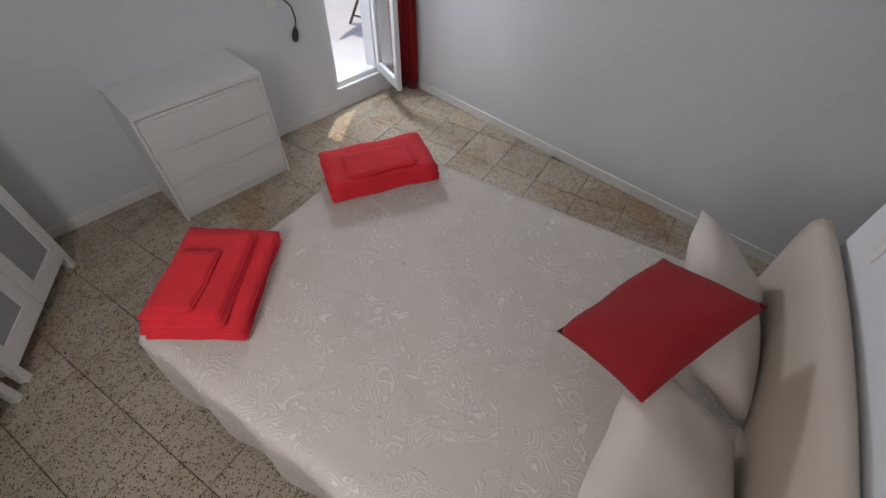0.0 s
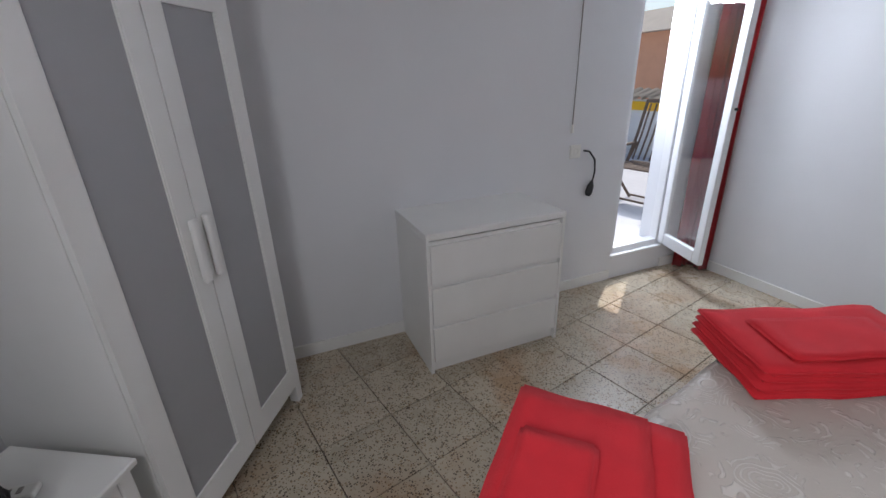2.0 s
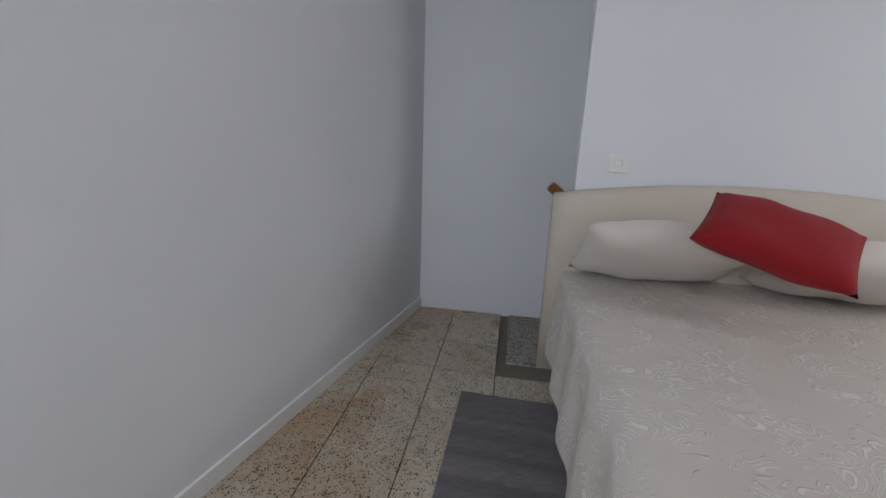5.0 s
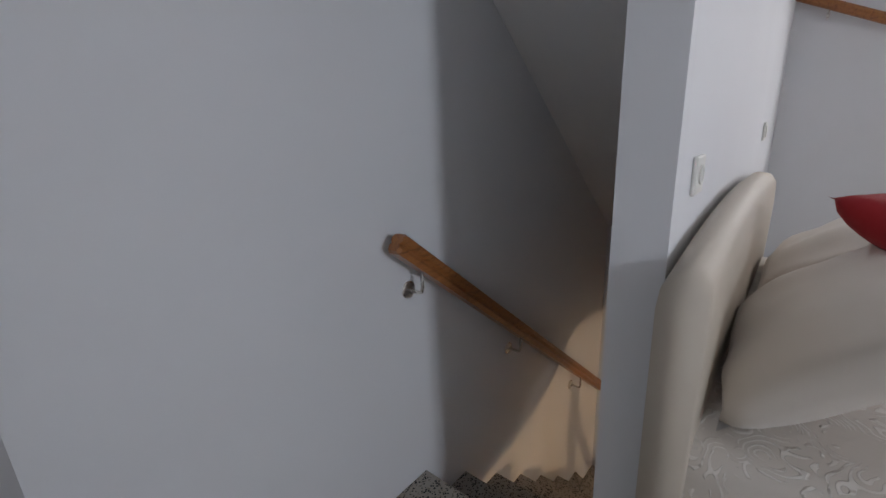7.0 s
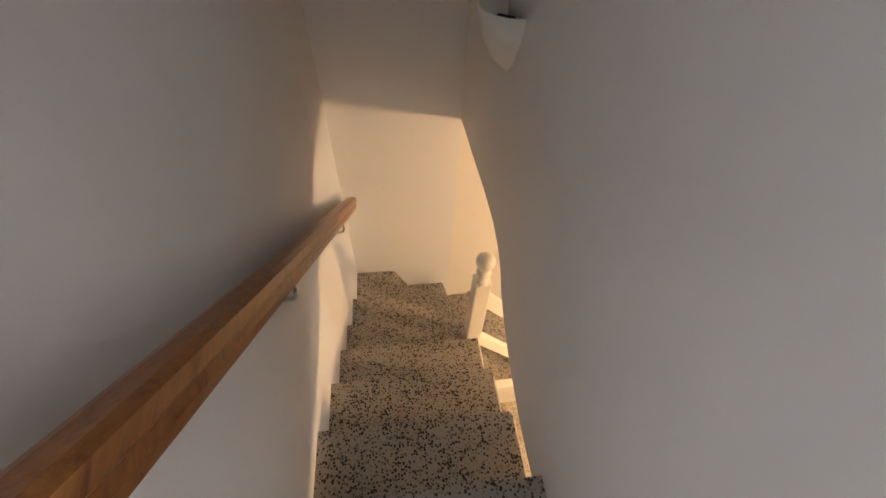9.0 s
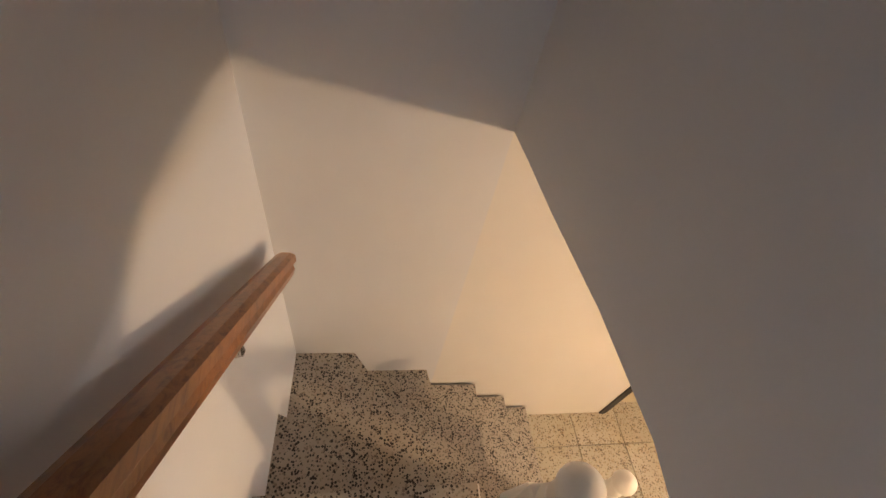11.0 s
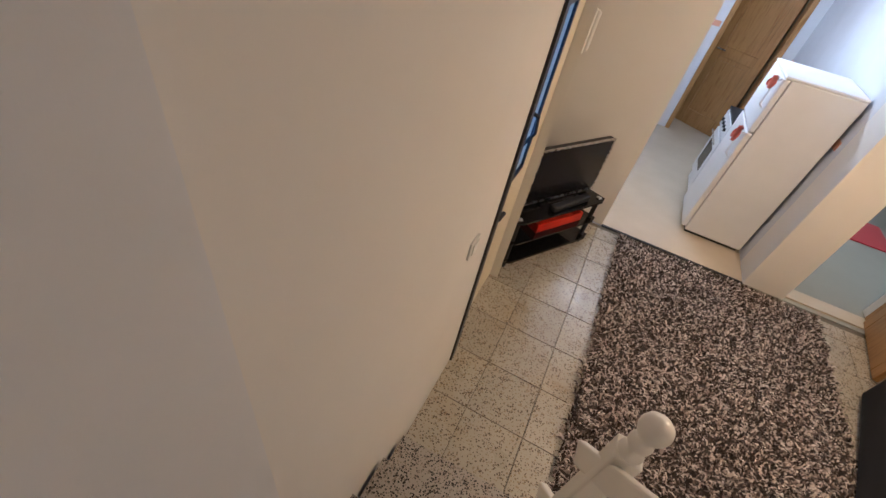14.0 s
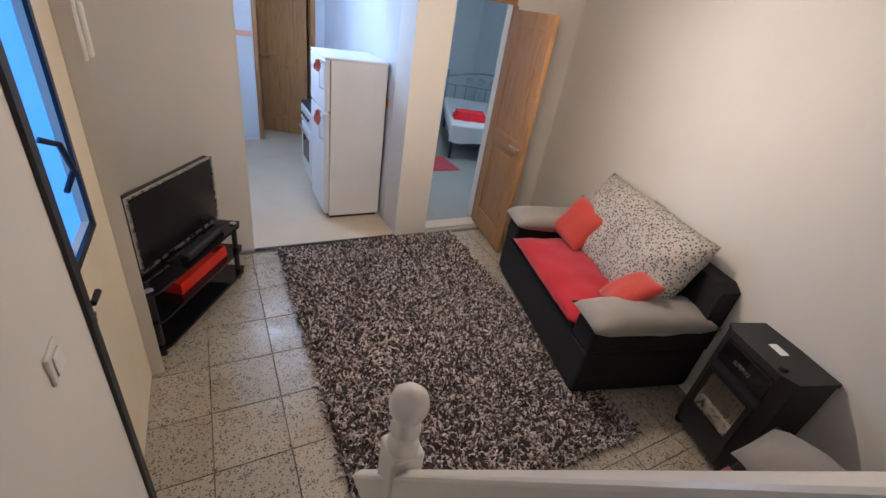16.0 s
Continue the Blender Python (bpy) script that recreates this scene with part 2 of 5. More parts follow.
M_DAY_PANE = glow("street_daylight", (0.12, 0.36, 0.95), 0.8)
M_BULB = glow("lit_bulb_glass", (1.0, 0.85, 0.65), 6.0)

# ---------------------------------------------------------------- building blocks


def mesh_ob(name, bm, material, parent=None, smooth=False):
    me = bpy.data.meshes.new(name)
    bmesh.ops.recalc_face_normals(bm, faces=bm.faces)
    bm.to_mesh(me)
    bm.free()
    if smooth:
        for p in me.polygons:
            p.use_smooth = True
    me.materials.append(material)
    ob = new(name, me)
    ob.parent = parent
    return ob


def part(name, bm, material, parent, label="", smooth=False):
    ob = mesh_ob(name, bm, material, parent, smooth)
    return tagged(ob, label)


def box(bm, x0, y0, z0, x1, y1, z1, bevel=0.0, seg=1):
    r = bmesh.ops.create_cube(bm, size=1.0)
    vs = r["verts"]
    bmesh.ops.transform(bm, matrix=Matrix.LocRotScale(((x0 + x1) / 2, (y0 + y1) / 2, (z0 + z1) / 2), None, (abs(x1 - x0), abs(y1 - y0), abs(z1 - z0))), verts=vs)
    if bevel:
        es = {e for v in vs for e in v.link_edges}
        bmesh.ops.bevel(bm, geom=list(es), offset=bevel, segments=seg, affect='EDGES', profile=0.5)
    return bm


def B(*a, **k):
    return box(bmesh.new(), *a, **k)


def boxes(*many):
    bm = bmesh.new()
    for b in many:
        box(bm, *b)
    return bm


def tube(pts, radius, sides=10, bm=None, caps=True):
    """A round bar along the points; radius may be a list."""
    bm = bm or bmesh.new()
    pts = [Vector(p) for p in pts]
    rr = radius if isinstance(radius, (list, tuple)) else [radius] * len(pts)
    rings = []
    up = Vector((0, 0, 1))
    for i, p in enumerate(pts):
        d = (pts[min(i + 1, len(pts) - 1)] - pts[max(i - 1, 0)]).normalized()
        u = d.cross(up)
        if u.length < 1e-3:
            u = d.cross(Vector((1, 0, 0)))
        u.normalize()
        v = d.cross(u)
        rings.append([bm.verts.new(p + rr[i] * (math.cos(a) * u + math.sin(a) * v)) for a in [2 * math.pi * j / sides for j in range(sides)]])
    for a, b in zip(rings, rings[1:]):
        for j in range(sides):
            bm.faces.new((a[j], a[(j + 1) % sides], b[(j + 1) % sides], b[j]))
    if caps:
        bm.faces.new(rings[0])
        bm.faces.new(rings[-1])
    return bm


def lathe(profile, seg=20, bm=None, at=(0, 0, 0)):
    """Turned shape from (radius, height) pairs."""
    bm = bm or bmesh.new()
    rings = [[bm.verts.new((at[0] + r * math.cos(2 * math.pi * j / seg), at[1] + r * math.sin(2 * math.pi * j / seg), at[2] + z)) for j in range(seg)] for r, z in profile]
    for a, b in zip(rings, rings[1:]):
        for j in range(seg):
            bm.faces.new((a[j], a[(j + 1) % seg], b[(j + 1) % seg], b[j]))
    bm.faces.new(rings[0])
    bm.faces.new(rings[-1])
    return bm


def prism(outline, z0, z1, bm=None):
    """A slab over a floor outline."""
    bm = bm or bmesh.new()
    lo = [bm.verts.new((x, y, z0)) for x, y in outline]
    hi = [bm.verts.new((x, y, z1)) for x, y in outline]
    bm.faces.new(lo)
    bm.faces.new(hi)
    for i in range(len(outline)):
        j = (i + 1) % len(outline)
        bm.faces.new((lo[i], lo[j], hi[j], hi[i]))
    return bm


def side_prism(outline, y0, y1, bm=None):
    """A slab over an (x, z) outline, between y0 and y1."""
    bm = bm or bmesh.new()
    a = [bm.verts.new((x, y0, z)) for x, z in outline]
    b = [bm.verts.new((x, y1, z)) for x, z in outline]
    bm.faces.new(a)
    bm.faces.new(b)
    for i in range(len(outline)):
        j = (i + 1) % len(outline)
        bm.faces.new((a[i], a[j], b[j], b[i]))
    return bm


def cushion(sx, sy, sz, nx=18, ny=14, pinch=0.35, sag=0.0, seed=0.0):
    """A stuffed cushion with drawn-out corners and slight creases."""
    bm = bmesh.new()
    top, bot = {}, {}
    for i in range(nx + 1):
        for j in range(ny + 1):
            u, v = 2 * i / nx - 1, 2 * j / ny - 1
            edge = (1 - abs(u) ** 2.6) * (1 - abs(v) ** 2.6)
            h = sz / 2 * max(edge, 0) ** 0.45
            k = 1 - pinch * 0.12 * ((1 - abs(v) ** 2) * (abs(u) ** 3))
            m = 1 - pinch * 0.12 * ((1 - abs(u) ** 2) * (abs(v) ** 3))
            x, y = u * sx / 2 * k, v * sy / 2 * m
            c = 0.10 * sz * noise.noise((x * 7 + seed, y * 7, seed))
            top[i, j] = bm.verts.new((x, y, h + c * (edge > 0.02)))
            bot[i, j] = top[i, j] if i in (0, nx) or j in (0, ny) else bm.verts.new((x, y, -h * (1 - sag) + c))
    for i in range(nx):
        for j in range(ny):
            bm.faces.new((top[i, j], top[i + 1, j], top[i + 1, j + 1], top[i, j + 1]))
            q = (bot[i, j], bot[i, j + 1], bot[i + 1, j + 1], bot[i + 1, j])
            if len(set(q)) == 4:
                try:
                    bm.faces.new(q)
                except ValueError:
                    pass
    return bm


def empty(name, m, label, category, group="", kind=""):
    ob = new(name)
    ob.matrix_world = m
    return tagged(ob, label, category, group, kind)


def structure(name, bm, material, label, category):
    return tagged(mesh_ob(name, bm, material), label, category, kind="structure")


# ---------------------------------------------------------------- plan


def settle(names_before, m):
    """Bring the things made since names_before, laid out square, to their true angle or place."""
    for ob in list(scene.objects):
        if ob.name not in names_before and ob.parent is None:
            ob.matrix_world = m @ ob.matrix_world


def names():
    return {ob.name for ob in scene.objects}


LWEST = -0.405                    # living room wall, before it is moved to its place
NORTH, EAST = 0.47, 2.45          # bedroom walls
PART_N, PART_S = -3.0, -3.11      # partition behind the bed
PART_END = 1.40                   # its free end
SOUTH = -3.78                     # outer wall along the stairs
LOW = -2.34                       # living room floor
RISE, GOING, NOSE0 = 0.195, 0.2445, 1.325
WEST = -0.54                      # stair end wall
TOP = 2.55                        # bedroom ceiling
LCEIL = -0.058                     # living room ceiling
UNDER = -0.07                     # lower edge of the partition over the stairs
LNORTH, LEAST = 0.18, 3.05        # living room walls

# ---------------------------------------------------------------- structure, upper floor
W0, W1 = Vector((-1.02, NORTH)), Vector((-3.10, PART_N))   # slanting west wall
wd_ = (W1 - W0).normalized()
wn_ = Vector((-wd_.y, wd_.x))
if wn_.x > 0:
    wn_ = -wn_
structure("floor", prism([(NOSE0, SOUTH), (2.30, SOUTH), (3.15, 0.16), (-0.25, 0.88), (-2.9, PART_N), (NOSE0, PART_N)], -0.055, -0.014), M_GROUT, "dark cement bed with joints of the bedroom floor", "floor")
made = names()
D0, D1, DZ0, DZ1 = 1.63, 2.15, 0.19, 2.18     # balcony door opening
structure("wall_north", boxes((-1.3, NORTH, 0, D0, NORTH + 0.22, TOP), (D1, NORTH, 0, EAST, NORTH + 0.22, TOP), (D0, NORTH, 0, D1, NORTH + 0.22, DZ0), (D0, NORTH, DZ1, D1, NORTH + 0.22, TOP)), M_WALL, "white plastered bedroom wall with the balcony door", "wall")
structure("wall_east", B(EAST, SOUTH - 0.5, -0.05, EAST + 0.2, NORTH + 0.22, TOP), M_WALL, "bare white plastered bedroom wall", "wall")
settle(made, ROT)
structure("wall_south", B(WEST - 1.2, SOUTH - 0.2, LOW, 3.4, SOUTH, TOP), M_WALL, "white plastered wall along the stairs", "wall")
made = names()
W1 = W0 + 2.05 * wd_
wo = [W0, W1, W1 + 0.2 * wn_, W0 + 0.2 * wn_]
structure("wall_west", prism([tuple(v) for v in wo], 0, TOP), M_WALL, "white plastered slanting bedroom wall", "wall")
settle(made, ROT)
WX = -1.08
# the wall's high opening is made up, out of view, for the west fill
structure("wall_bedside", boxes((-1.85, -0.82, 0, WX, -0.62, TOP), (WX - 0.2, PART_N, 0, WX, -2.2, TOP), (WX - 0.2, -1.2, 0, WX, -0.82, TOP), (WX - 0.2, -2.2, 0, WX, -1.2, 1.35), (WX - 0.2, -2.2, 2.35, WX, -1.2, TOP)), M_WALL, "white plastered bedroom wall with an added high opening", "wall")
# frame of that made-up opening, with the fill lamp inside it
wf = empty("window_1", pose(0, 0, 0), "white framed high window, unseen, added around the fill lamp", "window", kind="structure")
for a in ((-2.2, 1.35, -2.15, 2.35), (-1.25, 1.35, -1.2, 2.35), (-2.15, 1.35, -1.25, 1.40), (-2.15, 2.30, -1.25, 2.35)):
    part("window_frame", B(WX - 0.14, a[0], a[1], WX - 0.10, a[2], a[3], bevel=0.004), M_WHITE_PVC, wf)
# partition: hangs over the open flight, closes down to the steps near the landing
PART_EDGE = [(1.20, -0.30), (1.06, -0.31), (0.90, -0.31), (0.72, -0.27), (0.58, -0.215), (0.49, -0.155), (0.43, -0.095), (0.36, -0.055), (0.25, -0.035), (0.05, -0.045), (-0.20, -0.08), (-0.40, -0.10), (WEST - 0.02, -0.12)]
structure("partition", side_prism([(-1.7, 0.0), (-1.7, TOP), (PART_END, TOP), (PART_END, 0.0)] + PART_EDGE + [(WEST - 0.02, 0.0)], PART_S, PART_N), M_WALL, "white plastered partition between bed and stairs", "wall")
structure("ceiling", B(-3.8, SOUTH - 0.2, TOP, 3.6, 1.4, TOP + 0.15), M_CEIL, "white bedroom ceiling", "ceiling")
structure("wall_stair_end", B(WEST - 0.2, SOUTH, LOW, WEST, PART_S, 0.80), M_WALL, "white plastered wall at the foot of the stairs", "wall")
structure("ceiling_stairs", side_prism([(WEST - 0.2, 0.50), (WEST, 0.60), (1.30, 2.10), (1.30, TOP), (WEST - 0.2, TOP)], SOUTH, PART_S), M_CEIL, "white sloping ceiling over the stairs", "ceiling")


def skirting(name, p, q, z, h=0.075, t=0.012, mat=M_WHITE):
    p, q = Vector(p), Vector(q)
    d = (q - p).normalized()
    nrm = Vector((-d.y, d.x)) * t
    bm = prism([tuple(p), tuple(q), tuple(q + nrm), tuple(p + nrm)], z, z + h)
    return structure(name, bm, mat, "low white painted skirting along the wall", "baseboard")


made = names()
skirting("baseboard", (EAST, SOUTH + 0.2), (EAST, NORTH), 0)
skirting("baseboard", (D0, NORTH), (-1.0, NORTH), 0)
skirting("baseboard", (EAST, NORTH), (D1, NORTH), 0)

settle(made, ROT)

# ---------------------------------------------------------------- stairs
stairs = empty("stairs", pose(0, 0, 0), "terrazzo stairs with winders and dark chips", "stairs", kind="structure")
INNER = 0.10


def step_outlines():
    out = []
    for k in range(1, 6):
        x1, x0 = NOSE0 - (k - 1) * GOING, NOSE0 - k * GOING
        out.append((k, [(x1 + 0.01, SOUTH), (x1 + 0.01, PART_S), (x0, PART_S), (x0, SOUTH)], [(x0, SOUTH), (x0, PART_S)]))
    x5 = NOSE0 - 5 * GOING
    # winders turn about the foot of the upper newel
    inner = [(INNER, y) for y in (-3.13, -3.10, -3.07, -3.03, -2.86, -2.64, -2.42)]
    outer = [(x5, SOUTH), (-0.20, SOUTH), (WEST, -3.52), (WEST, -3.156), (WEST, -2.856), (WEST, -2.635), (WEST, -2.436)]
    for k in range(6, 12):
        i = k - 6
        back, front = (outer[i], inner[i]), (outer[i + 1], inner[i + 1])
        line = [back[0], back[1], front[1], front[0]]
        if k == 7:
            line.append((WEST, SOUTH))
        out.append((k, line, [front[1], front[0]]))
    return out


part("tread", B(NOSE0, SOUTH, -0.034, NOSE0 + 0.33, PART_S + 0.0, 0.0, bevel=0.004), M_STEP, stairs)
part("riser", B(NOSE0 + 0.02, SOUTH, -RISE, NOSE0 + 0.04, PART_S, -0.034), M_STEP, stairs)
for k, outline, nose in step_outlines():
    z = -k * RISE
    part("tread", prism(outline, z - 0.034, z), M_STEP, stairs)
    (ax, ay), (bx, by) = nose
    d = Vector((bx - ax, by - ay)).normalized()
    cx = sum(p[0] for p in outline) / len(outline)
    cy = sum(p[1] for p in outline) / len(outline)
    nn = Vector((-d.y, d.x))
    if nn.dot(Vector((cx - ax, cy - ay))) < 0:
        nn = -nn
    i0, i1 = nn * 0.02, nn * 0.05
    part("riser", prism([(ax + i0.x, ay + i0.y), (bx + i0.x, by + i0.y), (bx + i1.x, by + i1.y), (ax + i1.x, ay + i1.y)], -(k + 1) * RISE, z - 0.03), M_STEP, stairs)
# closed side walls below the flights
structure("stair_side_wall", side_prism([(INNER, LOW), (1.5, LOW), (1.5, -0.03), (1.22, -0.03)] + [p for k in range(1, 6) for p in ((NOSE0 - (k - 1) * GOING + 0.02, -k * RISE - 0.036), (NOSE0 - k * GOING + 0.02, -k * RISE - 0.036))] + [(INNER, -5 * RISE - 0.036)], PART_S + 0.002, PART_S + 0.014), M_WALL_WARM, "white plastered wall closing the stairs below the balustrade", "wall")
structure("stair_inner_wall", boxes((INNER, -3.055, LOW, INNER + 0.06, -2.86, -9 * RISE - 0.04), (INNER, -2.86, LOW, INNER + 0.06, -2.64, -10 * RISE - 0.04), (INNER, -2.64, LOW, INNER + 0.06, -2.42, -11 * RISE - 0.04)), M_WALL_WARM, "low white side of the last steps", "wall")

# ---------------------------------------------------------------- structure, lower floor
made = names()
structure("floor_living", boxes((LWEST - 0.5, SOUTH + 0.03, LOW - 0.12, LEAST + 0.2, LNORTH, LOW - 0.012)), M_GROUT, "dark cement bed with joints of the living room floor", "floor")
structure("floor_kitchen", B(0.18, LNORTH, LOW - 0.12, 1.42, 4.6, LOW), M_BEIGE_FLOOR, "smooth beige kitchen floor", "floor")
structure("floor_spare_room", B(1.42, LNORTH, LOW - 0.12, 5.2, 5.4, LOW - 0.002), M_SPARE_FLOOR, "polished grey-green floor of the spare bedroom", "floor")
FD0, FD1, FDT = -1.86, -1.03, -0.28     # front door opening in the west wall
structure("wall_living_west", boxes((LWEST - 0.22, PART_S - 0.04, LOW, LWEST, FD0, LCEIL), (LWEST - 0.22, FD0, FDT, LWEST, FD1, LCEIL)), M_WALL_WARM, "cream plastered living room wall with the front door", "wall")
structure("wall_living_west_slant", prism([(LWEST, FD1), (-0.93, LNORTH), (-1.13, LNORTH), (LWEST - 0.22, FD1)], LOW, LCEIL), M_WALL_WARM, "cream plastered slanting wall behind the television", "wall")
structure("wall_living_east", prism([(2.24, SOUTH + 0.02), (3.22, 0.5), (3.42, 0.5), (2.44, SOUTH + 0.02)], LOW, LCEIL), M_WALL_WARM, "plain white living room wall behind the sofa", "wall")
structure("wall_living_north", B(-0.95, LNORTH, LOW, 0.18, LNORTH + 0.25, LCEIL), M_WALL_WARM, "cream plastered wall beside the kitchen opening", "wall")
structure("wall_pillar", B(1.42, LNORTH, LOW, 1.74, LNORTH + 0.32, LCEIL), M_WALL_WARM, "cream plastered wall end between kitchen and bedroom door", "wall")
structure("wall_over_door", B(1.74, LNORTH + 0.2, -0.26, 2.42, LNORTH + 0.32, LCEIL), M_WALL_WARM, "cream plastered wall over the bedroom door", "wall")
structure("wall_beside_door", B(2.42, LNORTH + 0.2, LOW, 3.3, LNORTH + 0.32, LCEIL), M_WALL_WARM, "cream plastered wall behind the open door", "wall")
KN = 3.10
structure("wall_kitchen", boxes((-0.02, LNORTH + 0.25, LOW, 0.18, KN, LCEIL), (-0.02, KN, LOW, 0.57, KN + 0.12, LCEIL), (1.28, KN, LOW, 1.42, KN + 0.12, LCEIL), (0.57, KN, -0.30, 1.28, KN + 0.12, LCEIL), (-0.15, 4.6, LOW, 1.6, 4.7, LCEIL), (0.0, KN + 0.12, LOW, 0.1, 4.6, LCEIL)), M_KTILE, "pale blue-white tiled kitchen wall", "wall")
structure("wall_kitchen_east", B(1.42, LNORTH + 0.32, LOW, 1.54, 4.6, LCEIL), M_KTILE, "white tiled wall beside the fridge", "wall")
structure("wall_spare_room", boxes((1.54, 5.3, LOW, 5.2, 5.4, LCEIL), (5.1, LNORTH + 0.32, LOW, 5.2, 5.3, LCEIL)), painted_wall("pale_aqua_wall_paint", (0.70, 0.75, 0.73)), "pale aqua wall of the spare bedroom", "wall")
structure("trim", B(0.182, KN - 0.004, LOW + 1.28, 0.53, KN, LOW + 1.34), M_BORDER, "salmon patterned border tiles on the kitchen wall", "trim")
structure("trim", B(1.416, LNORTH + 0.4, LOW + 1.10, 1.42, KN, LOW + 1.17), M_BORDER, "salmon patterned border tiles beside the fridge", "trim")
structure("threshold", B(0.18, LNORTH - 0.015, LOW - 0.002, 1.42, LNORTH + 0.015, LOW + 0.004), M_BLACK, "dark strip between tiles and kitchen floor", "trim")
structure("threshold", B(1.74, LNORTH + 0.05, LOW - 0.002, 2.42, LNORTH + 0.20, LOW + 0.012), M_BEIGE_FLOOR, "pale sill in the bedroom doorway", "trim")
skirting("baseboard", (2.245, SOUTH + 0.05), (3.15, 0.24), LOW, mat=M_WALL_WARM)

settle(made, LIV)
structure("ceiling_living", boxes((WEST - 0.2, PART_N, LCEIL, 3.4, 0.4, LCEIL + 0.004), (1.5, SOUTH, LCEIL, 3.4, PART_N, LCEIL + 0.004), (-0.4, 0.4, LCEIL, 5.3, 5.5, LCEIL + 0.004), (3.4, -0.2, LCEIL, 5.3, 0.4, LCEIL + 0.004)), M_CEIL, "white living room ceiling", "ceiling")

# ---------------------------------------------------------------- balcony
made = names()
structure("terrace_floor", B(-1.5, NORTH + 0.22, 0.0, 5.6, 5.4, 0.08), M_TERRACE, "pale smooth terrace floor in daylight", "ground")
structure("parapet", boxes((-1.5, 5.2, 0.0, 5.4, 5.4, 1.0), (5.4, NORTH + 0.22, 0.0, 5.6, 5.4, 1.0)), M_RENDER, "white rendered terrace parapet", "wall")
structure("drain", B(1.2, 0.75, 0.0801, 3.0, 0.765, 0.0825), M_BLACK, "dark narrow joint across the terrace floor", "trim")
nb = empty("house", pose(0, 0, 0), "salmon rendered neighbouring house", "house")
part("wall", B(8.5, 6.2, -2.6, 11.5, 12.1, 2.3), M_ORANGE_WALL, nb)
part("roof", side_prism([(8.2, 2.3), (11.8, 2.3), (10.0, 3.0)], 6.0, 12.3), M_ROOF_TILE, nb)
structure("ground", B(-200, -200, -2.75, 200, 200, -2.65), M_TERRACE, "pale ground far below", "ground")

# ---------------------------------------------------------------- bedroom things


def balcony_door():
    d = empty("door_1", pose(0, 0, 0), "white glazed balcony door standing open into the room", "door", kind="structure")
    f = 0.045
    y0, y1 = NORTH + 0.02, NORTH + 0.09
    for a in ((D0, DZ0, D0 + f, DZ1), (D1 - f, DZ0, D1, DZ1), (D0 + f, DZ0, D1 - f, DZ0 + 0.05), (D0 + f, DZ1 - f, D1 - f, DZ1)):
        part("frame_bar", B(a[0], y0, a[1], a[2], y1, a[3], bevel=0.004), M_WHITE_PVC, d)
    part("sill", B(D0 + 0.001, NORTH - 0.012, DZ0 - 0.02, D1 - 0.001, NORTH + 0.2, DZ0 + 0.004, bevel=0.003), M_WHITE_PVC, d)
    return d


def door_leaf(name, w, h, m, glass_mat):
    """Leaf in local x (width) and z, thickness in y."""
    leaf = empty(name, m, "white painted glazed leaf of the balcony door, open", "door", kind="structure")
    t, s = 0.04, 0.07
    for a in ((0, 0, s, h), (w - s, 0, w, h), (s, 0, w - s, s + 0.02), (s, h - s, w - s, h)):
        part("stile" if a[3] - a[1] > 1 else "rail", B(a[0], -t / 2, a[1], a[2], t / 2, a[3], bevel=0.006), M_WHITE_PVC, leaf)
    for z0, z1 in ((s + 0.02, h - s),):
        p = part("pane", B(s - 0.004, -0.003, z0 - 0.004, w - s + 0.004, 0.003, z1 + 0.004), glass_mat, leaf, "clear glass pane")
        p.visible_shadow = False
    part("latch", tube([(w + 0.004, 0, 1.02), (w + 0.022, 0, 1.02)], 0.008), M_BLACK, leaf, "small dark latch bolt")
    return leaf


balcony_door()
door_leaf("door_1_leaf", 0.48, DZ1 - DZ0 - 0.06, pose(2.125, NORTH + 0.0, DZ0 + 0.03, 0, 0, -107), M_GLASS)


def curtain():
    bm = bmesh.new()
    n, rows = 44, 14
    grid = []
    for j in range(rows + 1):
        f = j / rows
        z = 2.32 * (1 - f) + 0.012
        row = []
        for i in range(n + 1):
            u = i / n
            if u < 0.45:
                px, py, nx_, ny_ = 2.24 + 0.14 * u / 0.45, NORTH - 0.08, 0.0, 1.0
            else:
                px, py, nx_, ny_ = 2.385, NORTH - 0.09 - 0.15 * (u - 0.45) / 0.55, 1.0, 0.0
            wv = 0.028 * math.sin(u * 34 + 0.7 * math.sin(3 * f)) * (0.7 + 0.4 * f) + 0.012 * noise.noise((u * 6, f * 4, 1.3))
            x, y = px + nx_ * wv, py + ny_ * wv
            row.append(bm.verts.new((x, y, z)))
        grid.append(row)
    for a, b in zip(grid, grid[1:]):
        for i in range(n):
            bm.faces.new((a[i], a[i + 1], b[i + 1], b[i]))
    bmesh.ops.solidify(bm, geom=bm.faces[:], thickness=0.004)
    c = empty("curtain", pose(0, 0, 0), "long red curtain hanging to the floor behind the open door", "curtain")
    part("cloth", bm, M_CURTAIN, c, smooth=True)
    part("curtain_rod", tube([(1.4, NORTH - 0.07, 2.33), (2.42, NORTH - 0.07, 2.33)], 0.012), M_CHROME, c, "thin metal curtain rod")
    for x in (1.45, 2.35):
        part("bracket", tube([(x, NORTH, 2.33), (x, NORTH - 0.07, 2.33)], 0.008), M_CHROME, c)


curtain()


